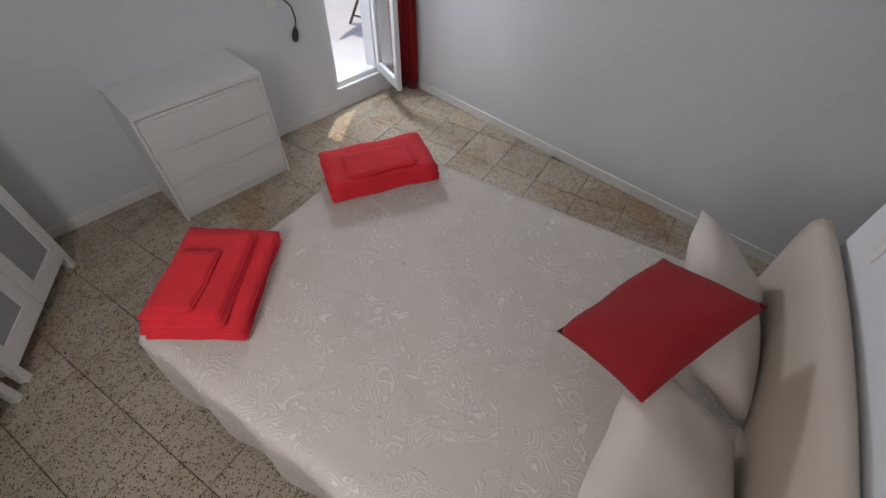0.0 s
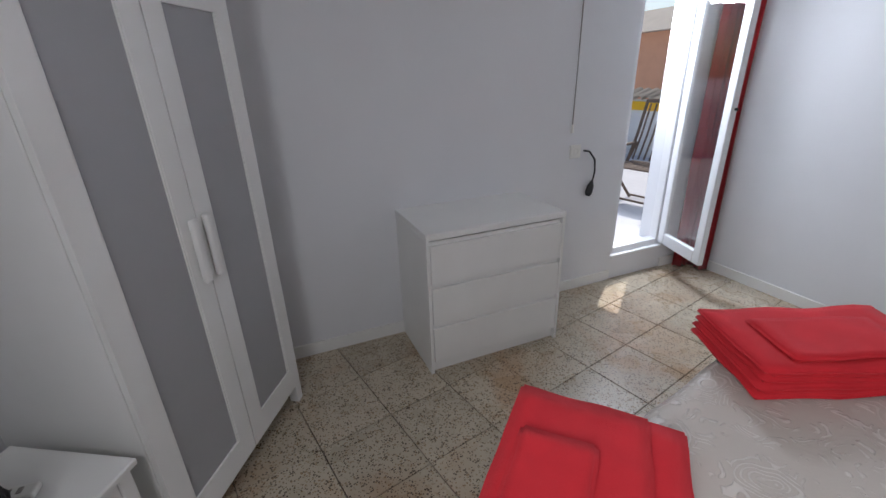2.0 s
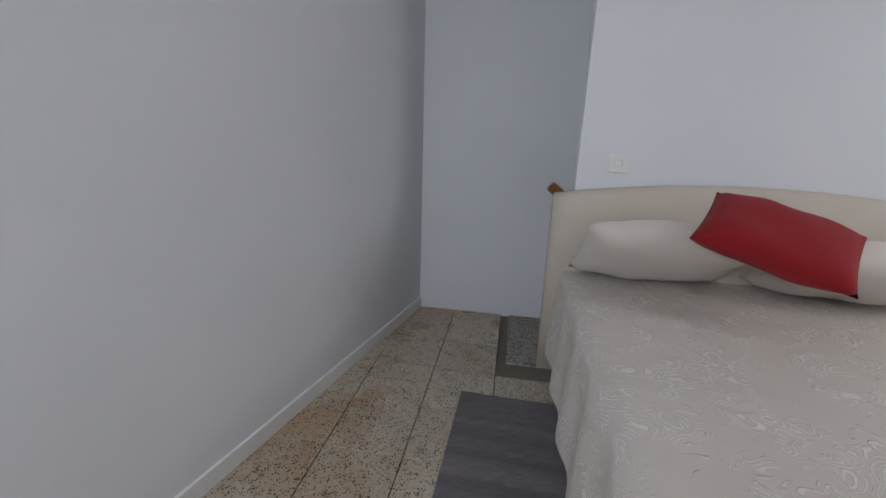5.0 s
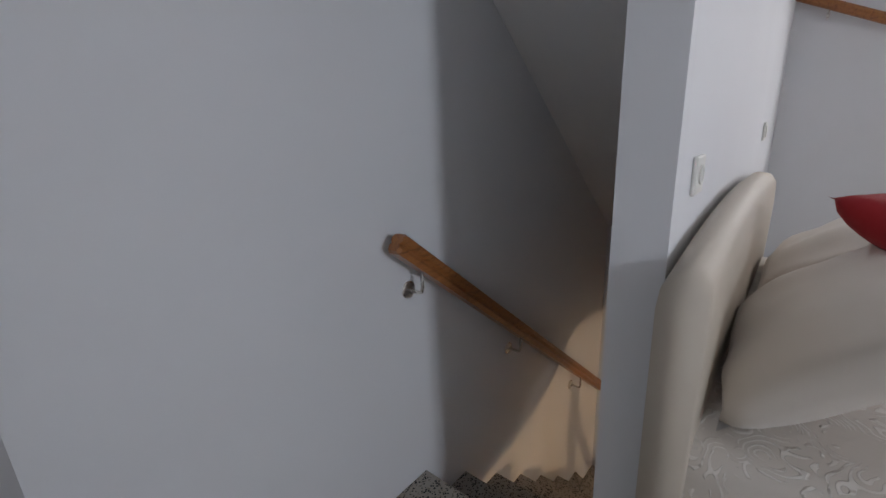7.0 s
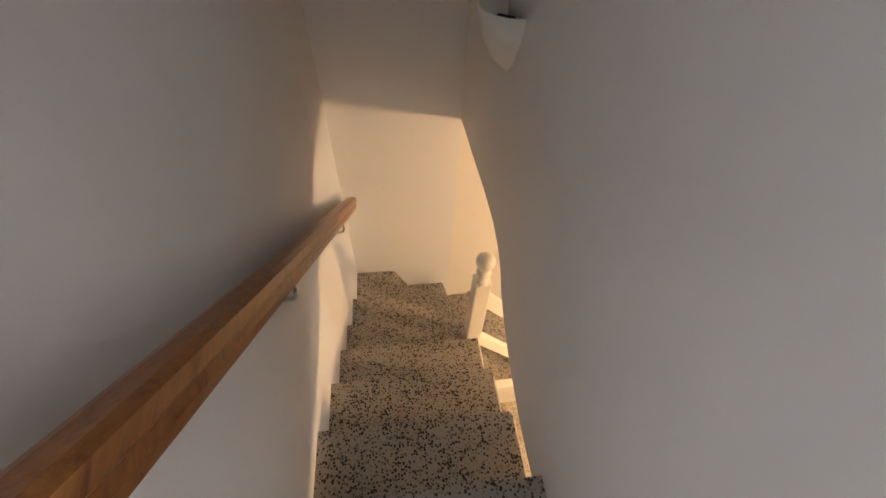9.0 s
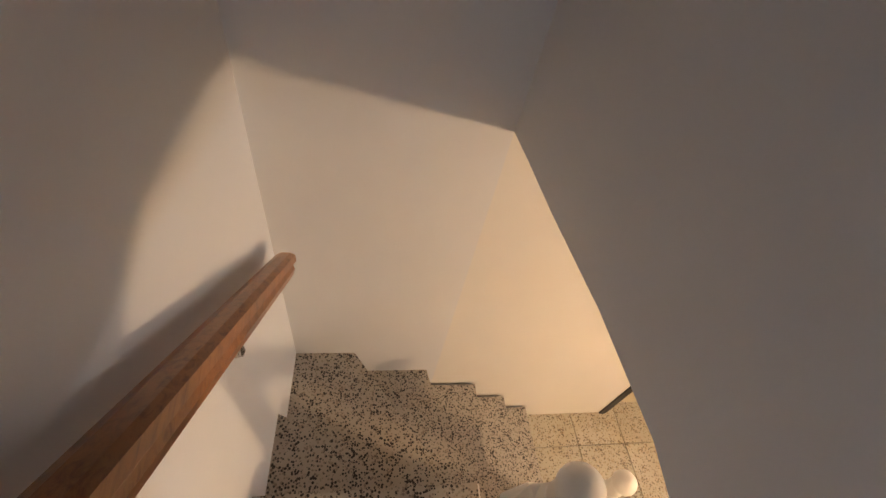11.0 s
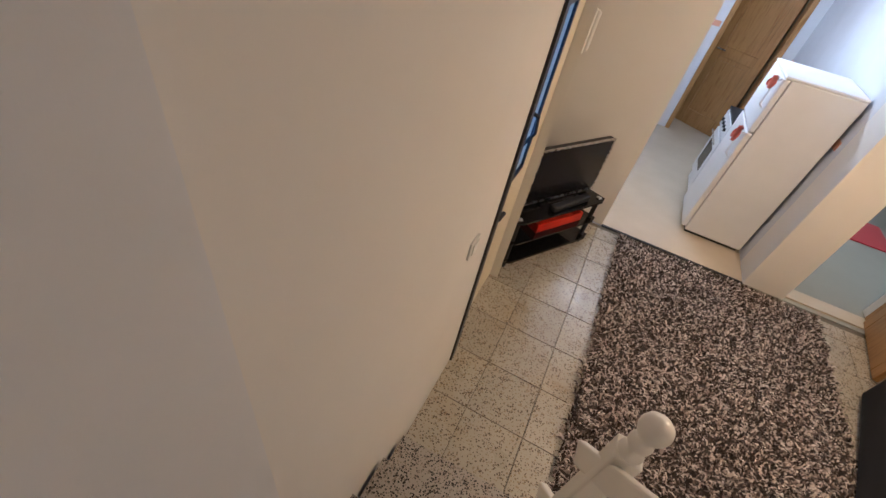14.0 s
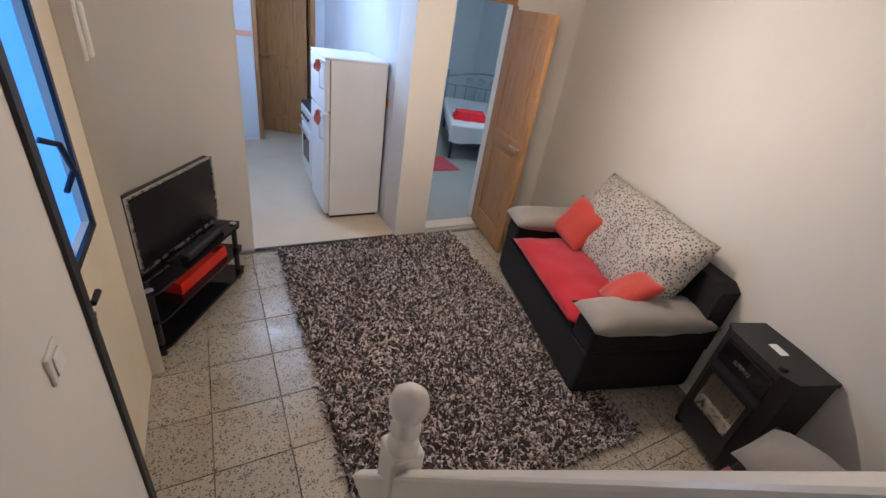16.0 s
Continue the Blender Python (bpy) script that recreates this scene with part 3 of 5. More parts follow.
def dresser():
    w, d, h = 0.80, 0.48, 0.78
    o = empty("chest_of_drawers", pose(0, 0, 0), "white chest of three plain drawers on the bedroom wall", "dresser")
    part("side_panel", B(0, 0, 0, 0.018, d, h - 0.02, bevel=0.002), M_WHITE, o)
    part("side_panel", B(w - 0.018, 0, 0, w, d, h - 0.02, bevel=0.002), M_WHITE, o)
    part("top", B(-0.001, -0.004, h - 0.02, w + 0.001, d, h + 0.012, bevel=0.003), M_WHITE, o)
    part("back_panel", B(0.018, d - 0.01, 0.04, w - 0.018, d - 0.002, h - 0.02), M_WHITE, o)
    part("plinth", B(0.018, 0.03, 0, w - 0.018, 0.05, 0.07), M_WHITE, o)
    z = 0.07
    for k in range(3):
        hh = (h - 0.03 - 0.07) / 3
        dr = part("drawer", B(0.021, 0.0, z + 0.003, w - 0.021, 0.018, z + hh - 0.022, bevel=0.002), M_WHITE, o)
        part("drawer_lip", B(0.021, 0.018, z + 0.003, w - 0.021, 0.03, z + hh - 0.004), M_WHITE, dr)
        part("drawer_box", B(0.03, 0.03, z + 0.01, w - 0.03, d - 0.03, z + hh - 0.03), M_WHITE, dr)
        z += hh
    return o


dresser().matrix_world = pose(0, 0, 0)

AX = Vector((-0.51, -0.86, 0)).normalized()      # along the fronts on the slanting wall
ANG = math.degrees(math.atan2(AX.y, AX.x))       # local x runs along the front, local y to the wall


def wardrobe():
    w, d, h = 0.81, 0.50, 1.80
    o = empty("wardrobe", pose(-0.65, 0.13, 0, 0, 0, ANG), "tall white wardrobe with two grey frosted doors", "wardrobe")
    for name, a in (("side_panel", (0, -d, 0.09, 0.02, -0.022, h)), ("side_panel", (w - 0.02, -d, 0.09, w, -0.022, h)), ("bottom_panel", (0.02, -d, 0.09, w - 0.02, -0.022, 0.13)), ("back_panel", (0.02, -d, 0.13, w - 0.02, -d + 0.01, h))):
        part(name, B(*a, bevel=0.002), M_WHITE, o)
    part("top", B(-0.012, -d, h, w + 0.012, 0.012, h + 0.03, bevel=0.004), M_WHITE, o)
    for x in (0, w - 0.045):
        part("leg", B(x, -0.045, 0, x + 0.045, 0, 0.10, bevel=0.003), M_WHITE, o)
        part("leg", B(x, -d, 0, x + 0.045, -d + 0.045, 0.10, bevel=0.003), M_WHITE, o)
    for k in range(2):
        x0 = 0.003 + k * w / 2
        x1 = x0 + w / 2 - 0.006
        s = 0.075
        dr = part("door", boxes((x0, -0.02, 0.10, x0 + s, 0, h - 0.004), (x1 - s, -0.02, 0.10, x1, 0, h - 0.004), (x0 + s, -0.02, 0.10, x1 - s, 0, 0.10 + 0.11), (x0 + s, -0.02, h - 0.11, x1 - s, 0, h - 0.004)), M_WHITE, o)
        part("panel", B(x0 + s, -0.014, 0.21, x1 - s, -0.008, h - 0.11), M_FROST, dr, "grey frosted panel")
        part("panel_bead", boxes((x0 + s, -0.012, 0.21, x0 + s + 0.007, -0.003, h - 0.11), (x1 - s - 0.007, -0.012, 0.21, x1 - s, -0.003, h - 0.11)), M_WHITE, dr)
        hx = x1 - 0.045 if k == 0 else x0 + 0.015
        part("handle", B(hx, 0, 0.86, hx + 0.03, 0.022, 1.08, bevel=0.008, seg=2), M_WHITE, dr, "white block handle")
    return o


wardrobe()


def nightstand():
    w, d, h = 0.44, 0.38, 0.55
    o = empty("nightstand", pose(-1.10, -0.62, 0, 0, 0, ANG), "white nightstand with one drawer and a lower shelf", "nightstand")
    part("top", B(-0.015, -d, h - 0.022, w + 0.015, 0.015, h, bevel=0.004), M_WHITE, o)
    for x in (0, w - 0.04):
        for y in (-d + 0.01, -0.04):
            part("leg", B(x, y, 0, x + 0.04, y + 0.04, h - 0.022, bevel=0.003), M_WHITE, o)
    for a in ((0.01, -d + 0.05, 0.025, -0.04), (w - 0.025, -d + 0.05, w - 0.01, -0.04)):
        part("side_panel", B(a[0], a[1], h - 0.19, a[2], a[3], h - 0.022), M_WHITE, o)
    dr = part("drawer", boxes((0.042, -0.03, h - 0.185, w - 0.042, -0.006, h - 0.028), (0.045, -d + 0.05, h - 0.17, w - 0.045, -0.03, h - 0.05)), M_WHITE, o)
    part("knob", lathe([(0.004, 0), (0.006, 0.012), (0.014, 0.018), (0.015, 0.024), (0.008, 0.03)], 12), M_CHROME, dr, "small chrome knob").matrix_local = pose(w / 2, -0.006, h - 0.105, -90)
    part("shelf", B(0.006, -d + 0.012, 0.115, w - 0.006, -0.006, 0.135, bevel=0.003), M_WHITE, o)
    return o


ns = nightstand()


def on_stand(x, y, z, rz=0):
    return ns.matrix_world @ pose(x, y, z, 0, 0, rz)


def lantern():
    o = empty("table_lantern", on_stand(0.26, -0.12, 0.55), "black openwork table lantern with a round body", "lamp")
    part("base", lathe([(0.05, 0), (0.062, 0.006), (0.058, 0.018), (0.04, 0.026)], 24), M_BLACK, o, smooth=True)
    for i in range(12):
        a = i * math.pi / 6
        part("rib", tube([(math.cos(a + s) * r, math.sin(a + s) * r, z) for r, z, s in ((0.045, 0.02, 0), (0.072, 0.06, 0.12), (0.08, 0.10, 0.24), (0.07, 0.14, 0.36), (0.045, 0.175, 0.48))], 0.009, 6), M_BLACK, o)
    part("inner_shade", lathe([(0.03, 0.022), (0.06, 0.07), (0.064, 0.1), (0.055, 0.14), (0.03, 0.17)], 20), M_BLACK_PLASTIC, o, smooth=True)
    part("rim", lathe([(0.045, 0.172), (0.05, 0.176), (0.048, 0.185), (0.03, 0.186)], 24), M_BLACK, o, smooth=True)


lantern()
rc = empty("remote_control", on_stand(0.13, -0.20, 0.55, 25), "white remote control lying on the nightstand", "remote")
part("case", B(-0.02, -0.06, 0, 0.02, 0.06, 0.018, bevel=0.005, seg=2), M_PLATE, rc)
for i in range(3):
    part("button", B(-0.01, -0.03 + 0.025 * i, 0.018, 0.01, -0.018 + 0.025 * i, 0.0205, bevel=0.001), M_SOFA_GREY, rc)
bx = empty("booklet", on_stand(0.17, -0.16, 0.135, 10), "pale folded booklet on the lower shelf", "booklet")
part("cover", B(-0.09, -0.06, 0, 0.09, 0.06, 0.02, bevel=0.003), M_PLATE, bx)
ph = empty("wallet", on_stand(0.30, -0.15, 0.135, -15), "flat black case on the lower shelf", "case")
part("case", B(-0.04, -0.07, 0, 0.04, 0.07, 0.014, bevel=0.004), M_BLACK_PLASTIC, ph)

settle(made, ROT)
BX0, BX1, BY0, BY1, BZ = -0.07, 1.40, -2.93, -0.95, 0.65


def bed():
    o = empty("double_bed", pose(0, 0, 0), "double bed with cream jacquard spread and padded headboard", "bed")
    part("base", B(BX0 + 0.05, BY0 + 0.02, 0.08, BX1 - 0.05, BY1 - 0.05, 0.40, bevel=0.02, seg=2), M_HEADBOARD, o)
    for x in (BX0 + 0.12, BX1 - 0.12):
        for y in (BY0 + 0.15, BY1 - 0.15):
            part("leg", lathe([(0.025, 0), (0.03, 0.08)], 12, at=(x, y, 0)), M_BLACK, o)
    part("mattress", B(BX0 + 0.02, BY0 + 0.01, 0.40, BX1 - 0.02, BY1 - 0.02, BZ - 0.012, bevel=0.05, seg=3), M_PILLOW, o)
    # spread: a sheet over the top with sides falling in folds
    bm = bmesh.new()
    nx, ny = 60, 76
    drop = 0.46
    ex, ey = (BX1 - BX0) + 2 * drop, (BY1 - BY0) + drop
    vs = {}
    for i in range(nx + 1):
        for j in range(ny + 1):
            sx = BX0 - drop + ex * i / nx
            sy = BY0 + ey * j / ny
            ox = max(BX0 - sx, 0) if sx < BX0 else max(sx - BX1, 0)
            oy = max(sy - BY1, 0)
            x, y = min(max(sx, BX0), BX1), min(sy, BY1)
            fall = max(ox, oy) if min(ox, oy) == 0 else math.hypot(ox, oy) * 0.86
            side = -1 if sx < BX0 else 1
            wave = 0.012 * math.sin(9 * (sy if ox >= oy else sx) * 2.2 + 2) * min(fall / 0.2, 1)
            r = 0.035
            if fall > 0:
                a = min(fall / (r * 1.57), 1) * math.pi / 2
                z = BZ - r + r * math.cos(a) - max(fall - r * 1.57, 0)
                out = r * math.sin(a) + wave + 0.05 * fall
                if ox > 0 and oy > 0:
                    q = math.atan2(oy, ox)
                    x += side * out * math.cos(q)
                    y += out * math.sin(q)
                elif ox > 0:
                    x += side * out
                else:
                    y += out
            else:
                z = BZ + 0.006 * noise.noise((x * 3, y * 3, 5.0)) + 0.004 * noise.noise((x * 9, y * 9, 2.0))
            vs[i, j] = bm.verts.new((x, y, max(z, 0.10 + 0.02 * noise.noise((sx * 5, sy * 5, 0)))))
    for i in range(nx):
        for j in range(ny):
            bm.faces.new((vs[i, j], vs[i + 1, j], vs[i + 1, j + 1], vs[i, j + 1]))
    part("bedspread", bm, M_SPREAD, o, "cream jacquard bedspread with scrolls", smooth=True)
    bm = bmesh.new()
    prof = [(-0.09, 0.10), (-0.09, 0.97), (-0.085, 1.01), (-0.06, 1.035), (-0.03, 1.03), (-0.012, 1.0), (-0.008, 0.91), (-0.02, 0.10)]
    rows = []
    n = 24
    for i in range(n + 1):
        u = 2 * i / n - 1
        x = BX0 - 0.10 + (BX1 - BX0 + 0.20) * i / n
        arch = 0.07 * (1 - u * u) - 0.02
        rows.append([bm.verts.new((x, PART_N + 0.10 + py, pz + arch * (pz > 0.5))) for py, pz in prof])
    for a, b in zip(rows, rows[1:]):
        for j in range(len(prof)):
            bm.faces.new((a[j], a[(j + 1) % len(prof)], b[(j + 1) % len(prof)], b[j]))
    bm.faces.new(rows[0])
    bm.faces.new(rows[-1])
    part("headboard", bm, M_HEADBOARD, o, "padded beige leatherette headboard", smooth=True)


bed()


def pillow(m, label, size=(0.68, 0.42, 0.17), mat=M_PILLOW, seed=0.0, name="pillow"):
    ob = mesh_ob(name, cushion(*size, seed=seed), mat, smooth=True)
    ob.matrix_world = m
    return tagged(ob, label, "pillow", "pillows on the bed")


def propped(at, along, across):
    """A pose from the directions of a cushion's length and width."""
    x = Vector(along).normalized()
    z = x.cross(Vector(across)).normalized()
    y = z.cross(x)
    return Matrix.Translation(at) @ Matrix((x, y, z)).transposed().to_4x4()


pillow(pose(1.06, -2.735, 0.815, 40, 0, 3), "cream satin pillow leaning on the headboard", seed=1.0)
pillow(pose(0.32, -2.69, 0.80, 32, 0, -3), "cream satin pillow lying at the headboard", (0.72, 0.44, 0.18), seed=4.0)
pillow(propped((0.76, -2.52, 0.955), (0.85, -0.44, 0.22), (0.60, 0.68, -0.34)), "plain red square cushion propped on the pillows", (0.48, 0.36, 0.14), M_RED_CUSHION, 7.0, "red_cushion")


def towel_stack(m, label, sizes):
    o = empty("towel_stack", m, label, "towel", "folded towels on the bed")
    z = 0.0
    for k, (w, d, h, dx, dy) in enumerate(sizes):
        layers = max(1, round(h / 0.017))
        rng = random.Random(int(100 * w) + k)
        for q in range(layers):
            hh = h / layers
            bm = bmesh.new()
            bmesh.ops.create_cube(bm, size=1.0)
            slip = 0.014 * (q % 2) + rng.uniform(-0.004, 0.004)
            bmesh.ops.transform(bm, matrix=Matrix.LocRotScale((dx + slip, dy + rng.uniform(-0.005, 0.005), z + hh * (q + 0.5)), Matrix.Rotation(rng.uniform(-0.02, 0.02), 3, 'Z').to_quaternion(), (w - 0.02 * (q % 2), d - rng.uniform(0, 0.012), hh * 1.08)), verts=bm.verts[:])
            bmesh.ops.bevel(bm, geom=bm.edges[:], offset=hh * 0.46, segments=3, affect='EDGES')
            bmesh.ops.subdivide_edges(bm, edges=[e for e in bm.edges if e.calc_length() > 0.1], cuts=9, use_grid_fill=True)
            for v in bm.verts:
                v.co += Vector((noise.noise(v.co * 9 + Vector((k, 0, 0))), noise.noise(v.co * 9 + Vector((0, k, 3))), 1.3 * noise.noise(v.co * 8 + Vector((5, 0, k))))) * 0.007
            part("towel", bm, M_TOWEL, o, smooth=True)
        z += h
    return o


towel_stack(pose(0.22, -1.01, BZ + 0.006, 0, 0, 32), "two folded red towels stacked near the foot of the bed", [(0.52, 0.38, 0.06, 0, 0), (0.49, 0.30, 0.035, -0.01, 0.03), (0.30, 0.17, 0.02, -0.05, 0.07)])
towel_stack(pose(1.17, -1.10, BZ + 0.006, 0, 0, -36), "stack of folded red towels at the foot of the bed", [(0.56, 0.34, 0.05, 0, 0), (0.55, 0.33, 0.045, 0.0, 0.0), (0.36, 0.2, 0.016, 0.0, -0.03)])


def woven_rug():
    bm = bmesh.new()
    nx, ny = 20, 50
    v = {}
    for i in range(nx + 1):
        for j in range(ny + 1):
            x, y = -0.25 + 0.5 * i / nx, -0.55 + 1.1 * j / ny
            v[i, j] = bm.verts.new((x + 0.004 * noise.noise((y * 20, 0, 1)), y, 0.012 + 0.005 * noise.noise((x * 20, y * 45, 0))))
    for i in range(nx):
        for j in range(ny):
            bm.faces.new((v[i, j], v[i + 1, j], v[i + 1, j + 1], v[i, j + 1]))
    bmesh.ops.solidify(bm, geom=bm.faces[:], thickness=0.01)
    ob = mesh_ob("bedside_rug", bm, M_WOVEN)
    ob.matrix_world = pose(1.64, -2.20, 0, 0, 0, -2)
    tagged(ob, "small grey woven rag rug beside the bed", "rug")


woven_rug()


def wall_plate(name, m, label, cat="socket", kindp="socket"):
    o = empty(name, m, label, cat)
    part("plate", B(-0.042, 0, -0.042, 0.042, 0.010, 0.042, bevel=0.004, seg=2), M_PLATE, o)
    if kindp == "switch":
        part("rocker", B(-0.024, 0.010, -0.028, 0.024, 0.015, 0.028, bevel=0.002), M_PLATE, o)
    else:
        part("insert", lathe([(0.021, 0), (0.021, 0.004), (0.017, 0.004), (0.015, 0.0005)], 16), M_PLATE, o).matrix_local = pose(0, 0.010, 0, -90)
    return o


wall_plate("socket_plate", pose(1.22, PART_N, 1.16), "white double socket above the headboard")
wall_plate("light_switch", pose(-0.30, PART_N, 1.20), "white switch above the headboard", "switch", "switch")
made = names()
wall_plate("socket_plate", pose(1.215, NORTH, 1.0, 0, 0, 180), "small white socket beside the balcony door")
cb = empty("cable", pose(0, 0, 0), "short black cable with a plug hanging from the wall", "cable")
part("lead", tube([(1.285, NORTH, 1.0), (1.31, NORTH - 0.03, 0.995), (1.355, NORTH - 0.035, 0.94), (1.37, NORTH - 0.03, 0.86), (1.355, NORTH - 0.03, 0.79)], 0.006), M_BLACK_PLASTIC, cb)
part("plug", tube([(1.355, NORTH - 0.03, 0.80), (1.347, NORTH - 0.03, 0.765), (1.335, NORTH - 0.03, 0.72), (1.33, NORTH - 0.03, 0.70)], [0.008, 0.022, 0.024, 0.016], 12), M_BLACK_PLASTIC, cb, "black plug")
cord = empty("pull_cord", pose(0, 0, 0), "thin pale shutter cord hanging on the wall", "cord")
part("cord", tube([(1.17, NORTH - 0.012, TOP), (1.175, NORTH - 0.012, 1.8), (1.17, NORTH - 0.012, 1.16)], 0.004, 6), M_SOFA_GREY, cord)
part("cord_knob", tube([(1.17, NORTH - 0.012, 1.17), (1.17, NORTH - 0.012, 1.12)], [0.006, 0.012], 8), M_PLATE, cord)

settle(made, ROT)

# ---------------------------------------------------------------- stair things


def handrail():
    o = empty("handrail", pose(0, 0, 0), "varnished brown wooden handrail on steel brackets", "handrail")
    y = SOUTH + 0.068
    a, b = Vector((1.46, y, 0.96)), Vector((-0.425, y, -0.555))
    d = (b - a).normalized()
    up = Vector((0, 1, 0)).cross(d)
    if up.z < 0:
        up = -up
    prof = [(-0.022, -0.03), (0.022, -0.03), (0.026, -0.012), (0.02, 0.0), (0.03, 0.012), (0.026, 0.03), (0.012, 0.036), (-0.012, 0.036), (-0.026, 0.03), (-0.03, 0.012), (-0.02, 0.0), (-0.026, -0.012)]
    bm = bmesh.new()
    rings = [[bm.verts.new(p + Vector((0, 1, 0)) * q * s + up * r * s) for q, r in prof] for p, s in ((a, 0.82), (a + d * 0.012, 1), (b - d * 0.012, 1), (b, 0.82))]
    for r0, r1 in zip(rings, rings[1:]):
        for j in range(len(prof)):
            bm.faces.new((r0[j], r0[(j + 1) % len(prof)], r1[(j + 1) % len(prof)], r1[j]))
    bm.faces.new(rings[0])
    bm.faces.new(rings[-1])
    part("rail", bm, M_RAIL, o)
    for s in (0.065, 0.40, 0.80):
        p = a.lerp(b, s) - up * 0.03
        br = part("bracket", tube([(p.x, SOUTH + 0.004, p.z - 0.075), (p.x, y - 0.015, p.z - 0.075), (p.x, y - 0.004, p.z - 0.068), (p.x, y, p.z - 0.055), (p.x, y, p.z + 0.004)], 0.006, 8), M_CHROME, o, "bent steel bracket", smooth=True)
        part("rosette", lathe([(0.030, 0), (0.030, 0.004), (0.024, 0.007)], 18), M_CHROME, br, "round steel wall plate").matrix_local = pose(p.x, SOUTH, p.z - 0.075, -90)


handrail()


def balustrade():
    o = empty("balustrade", pose(0, 0, 0), "white painted wooden balustrade with two ball-topped newels", "balustrade")
    turned = [(0.034, -0.135), (0.036, -0.125), (0.022, -0.112), (0.021, -0.095), (0.032, -0.083), (0.033, -0.070), (0.021, -0.056), (0.023, -0.044), (0.034, -0.026), (0.041, -0.008), (0.042, 0.004), (0.038, 0.020), (0.026, 0.034), (0.012, 0.040), (0.003, 0.042)]
    for x, y, foot, ball in ((0.257, -3.11, -5 * RISE - 0.03, -0.275), (0.118, -2.565, -10 * RISE - 0.03, -1.05)):
        nw = part("newel", B(x - 0.038, y - 0.038, foot, x + 0.038, y + 0.038, ball - 0.13, bevel=0.007, seg=2), M_BALUSTER, o)
        part("finial", lathe([(r, ball + h) for r, h in turned], 28, at=(x, y, 0)), M_BALUSTER, nw, "turned ball finial", smooth=True)
    a, b = Vector((0.078, -2.475, -1.46)), Vector((0.216, -3.13, -0.555))
    d = (b - a).normalized()
    side = Vector((0, 0, 1)).cross(d).normalized()
    n = d.cross(side)
    for name, low in (("top_rail", 0.0), ("bottom_rail", -0.40)):
        m = Matrix((d, side, n)).transposed().to_4x4()
        m.translation = a + Vector((0, 0, low))
        part(name, B(-0.02, -0.018, -0.04, (b - a).length, 0.016, 0.04, bevel=0.008, seg=2), M_BALUSTER, o).matrix_local = m


balustrade()


def sconce():
    o = empty("wall_sconce", pose(0.12, PART_S, 0.60), "cream quarter-shell wall lamp, switched off", "lamp")
    bm = bmesh.new()
    rows = []
    for i in range(9):
        a = math.pi * i / 8
        rows.append([bm.verts.new((0.10 * math.cos(a) * s, -0.11 * math.sin(a) * s, z)) for s, z in ((0.08, -0.11), (0.45, -0.075), (0.8, -0.01), (1.0, 0.07), (0.93, 0.07), (0.72, -0.005), (0.4, -0.06))])
    for a, b in zip(rows, rows[1:]):
        for j in range(6):
            bm.faces.new((a[j], a[j + 1], b[j + 1], b[j]))
    part("shade", bm, M_WALL_WARM, o, smooth=True)
    part("lampholder", tube([(0, -0.001, 0.02), (0, -0.05, 0.03)], 0.018), M_BLACK_PLASTIC, o, "dark lampholder")


sconce()
wr = empty("wall_rail", pose(0, 0, 0), "varnished wooden rail fixed across the white wall", "handrail")
part("rail", tube([(WX + 0.06, -2.99, 1.90), (WX + 0.06, -2.28, 1.56)], 0.026, 12), M_RAIL, wr)
for y in (-2.85, -2.42):
    part("bracket", tube([(WX, y, 1.77 + (-2.85 - y) * 0.48), (WX + 0.05, y, 1.77 + (-2.85 - y) * 0.48), (WX + 0.06, y, 1.81 + (-2.85 - y) * 0.48)], 0.007), M_CHROME, wr)

made = names()
# ---------------------------------------------------------------- living room things


def shaggy_rug():
    x0, x1, y0, y1 = 0.35, 1.99, -2.34, 0.11
    o = empty("shaggy_rug", pose((x0 + x1) / 2, (y0 + y1) / 2, LOW), "large brown and grey shaggy rug on the floor", "rug")
    w, h = (x1 - x0) / 2, (y1 - y0) / 2
    part("backing", B(-w + 0.02, -h + 0.02, 0, w - 0.02, h - 0.02, 0.014), M_SHAG_BASE, o)
    rng = random.Random(5)
    verts, faces = [], []
    n = 30000
    for i in range(n):
        x, y = rng.uniform(-w, w), rng.uniform(-h, h)
        a, r = rng.uniform(0, 6.283), rng.uniform(0.018, 0.042)
        t = rng.uniform(0.003, 0.007)
        zz = rng.uniform(0.016, 0.038)
        dx, dy = math.cos(a), math.sin(a)
        k = len(verts)
        verts += [(x - dy * t, y + dx * t, 0.006), (x + dy * t, y - dx * t, 0.006), (x + dx * r * 0.6 + dy * t, y + dy * r * 0.6 - dx * t, zz), (x + dx * r * 0.6 - dy * t, y + dy * r * 0.6 + dx * t, zz), (x + dx * r * 1.3, y + dy * r * 1.3, zz * 0.75)]
        faces += [(k, k + 1, k + 2, k + 3), (k + 3, k + 2, k + 4)]
    me = bpy.data.meshes.new("shag")
    me.from_pydata(verts, [], faces)
    me.materials.append(M_SHAG)
    p = new("shag", me)
    p.parent = o
    tagged(p, kind="stuff")


shaggy_rug()


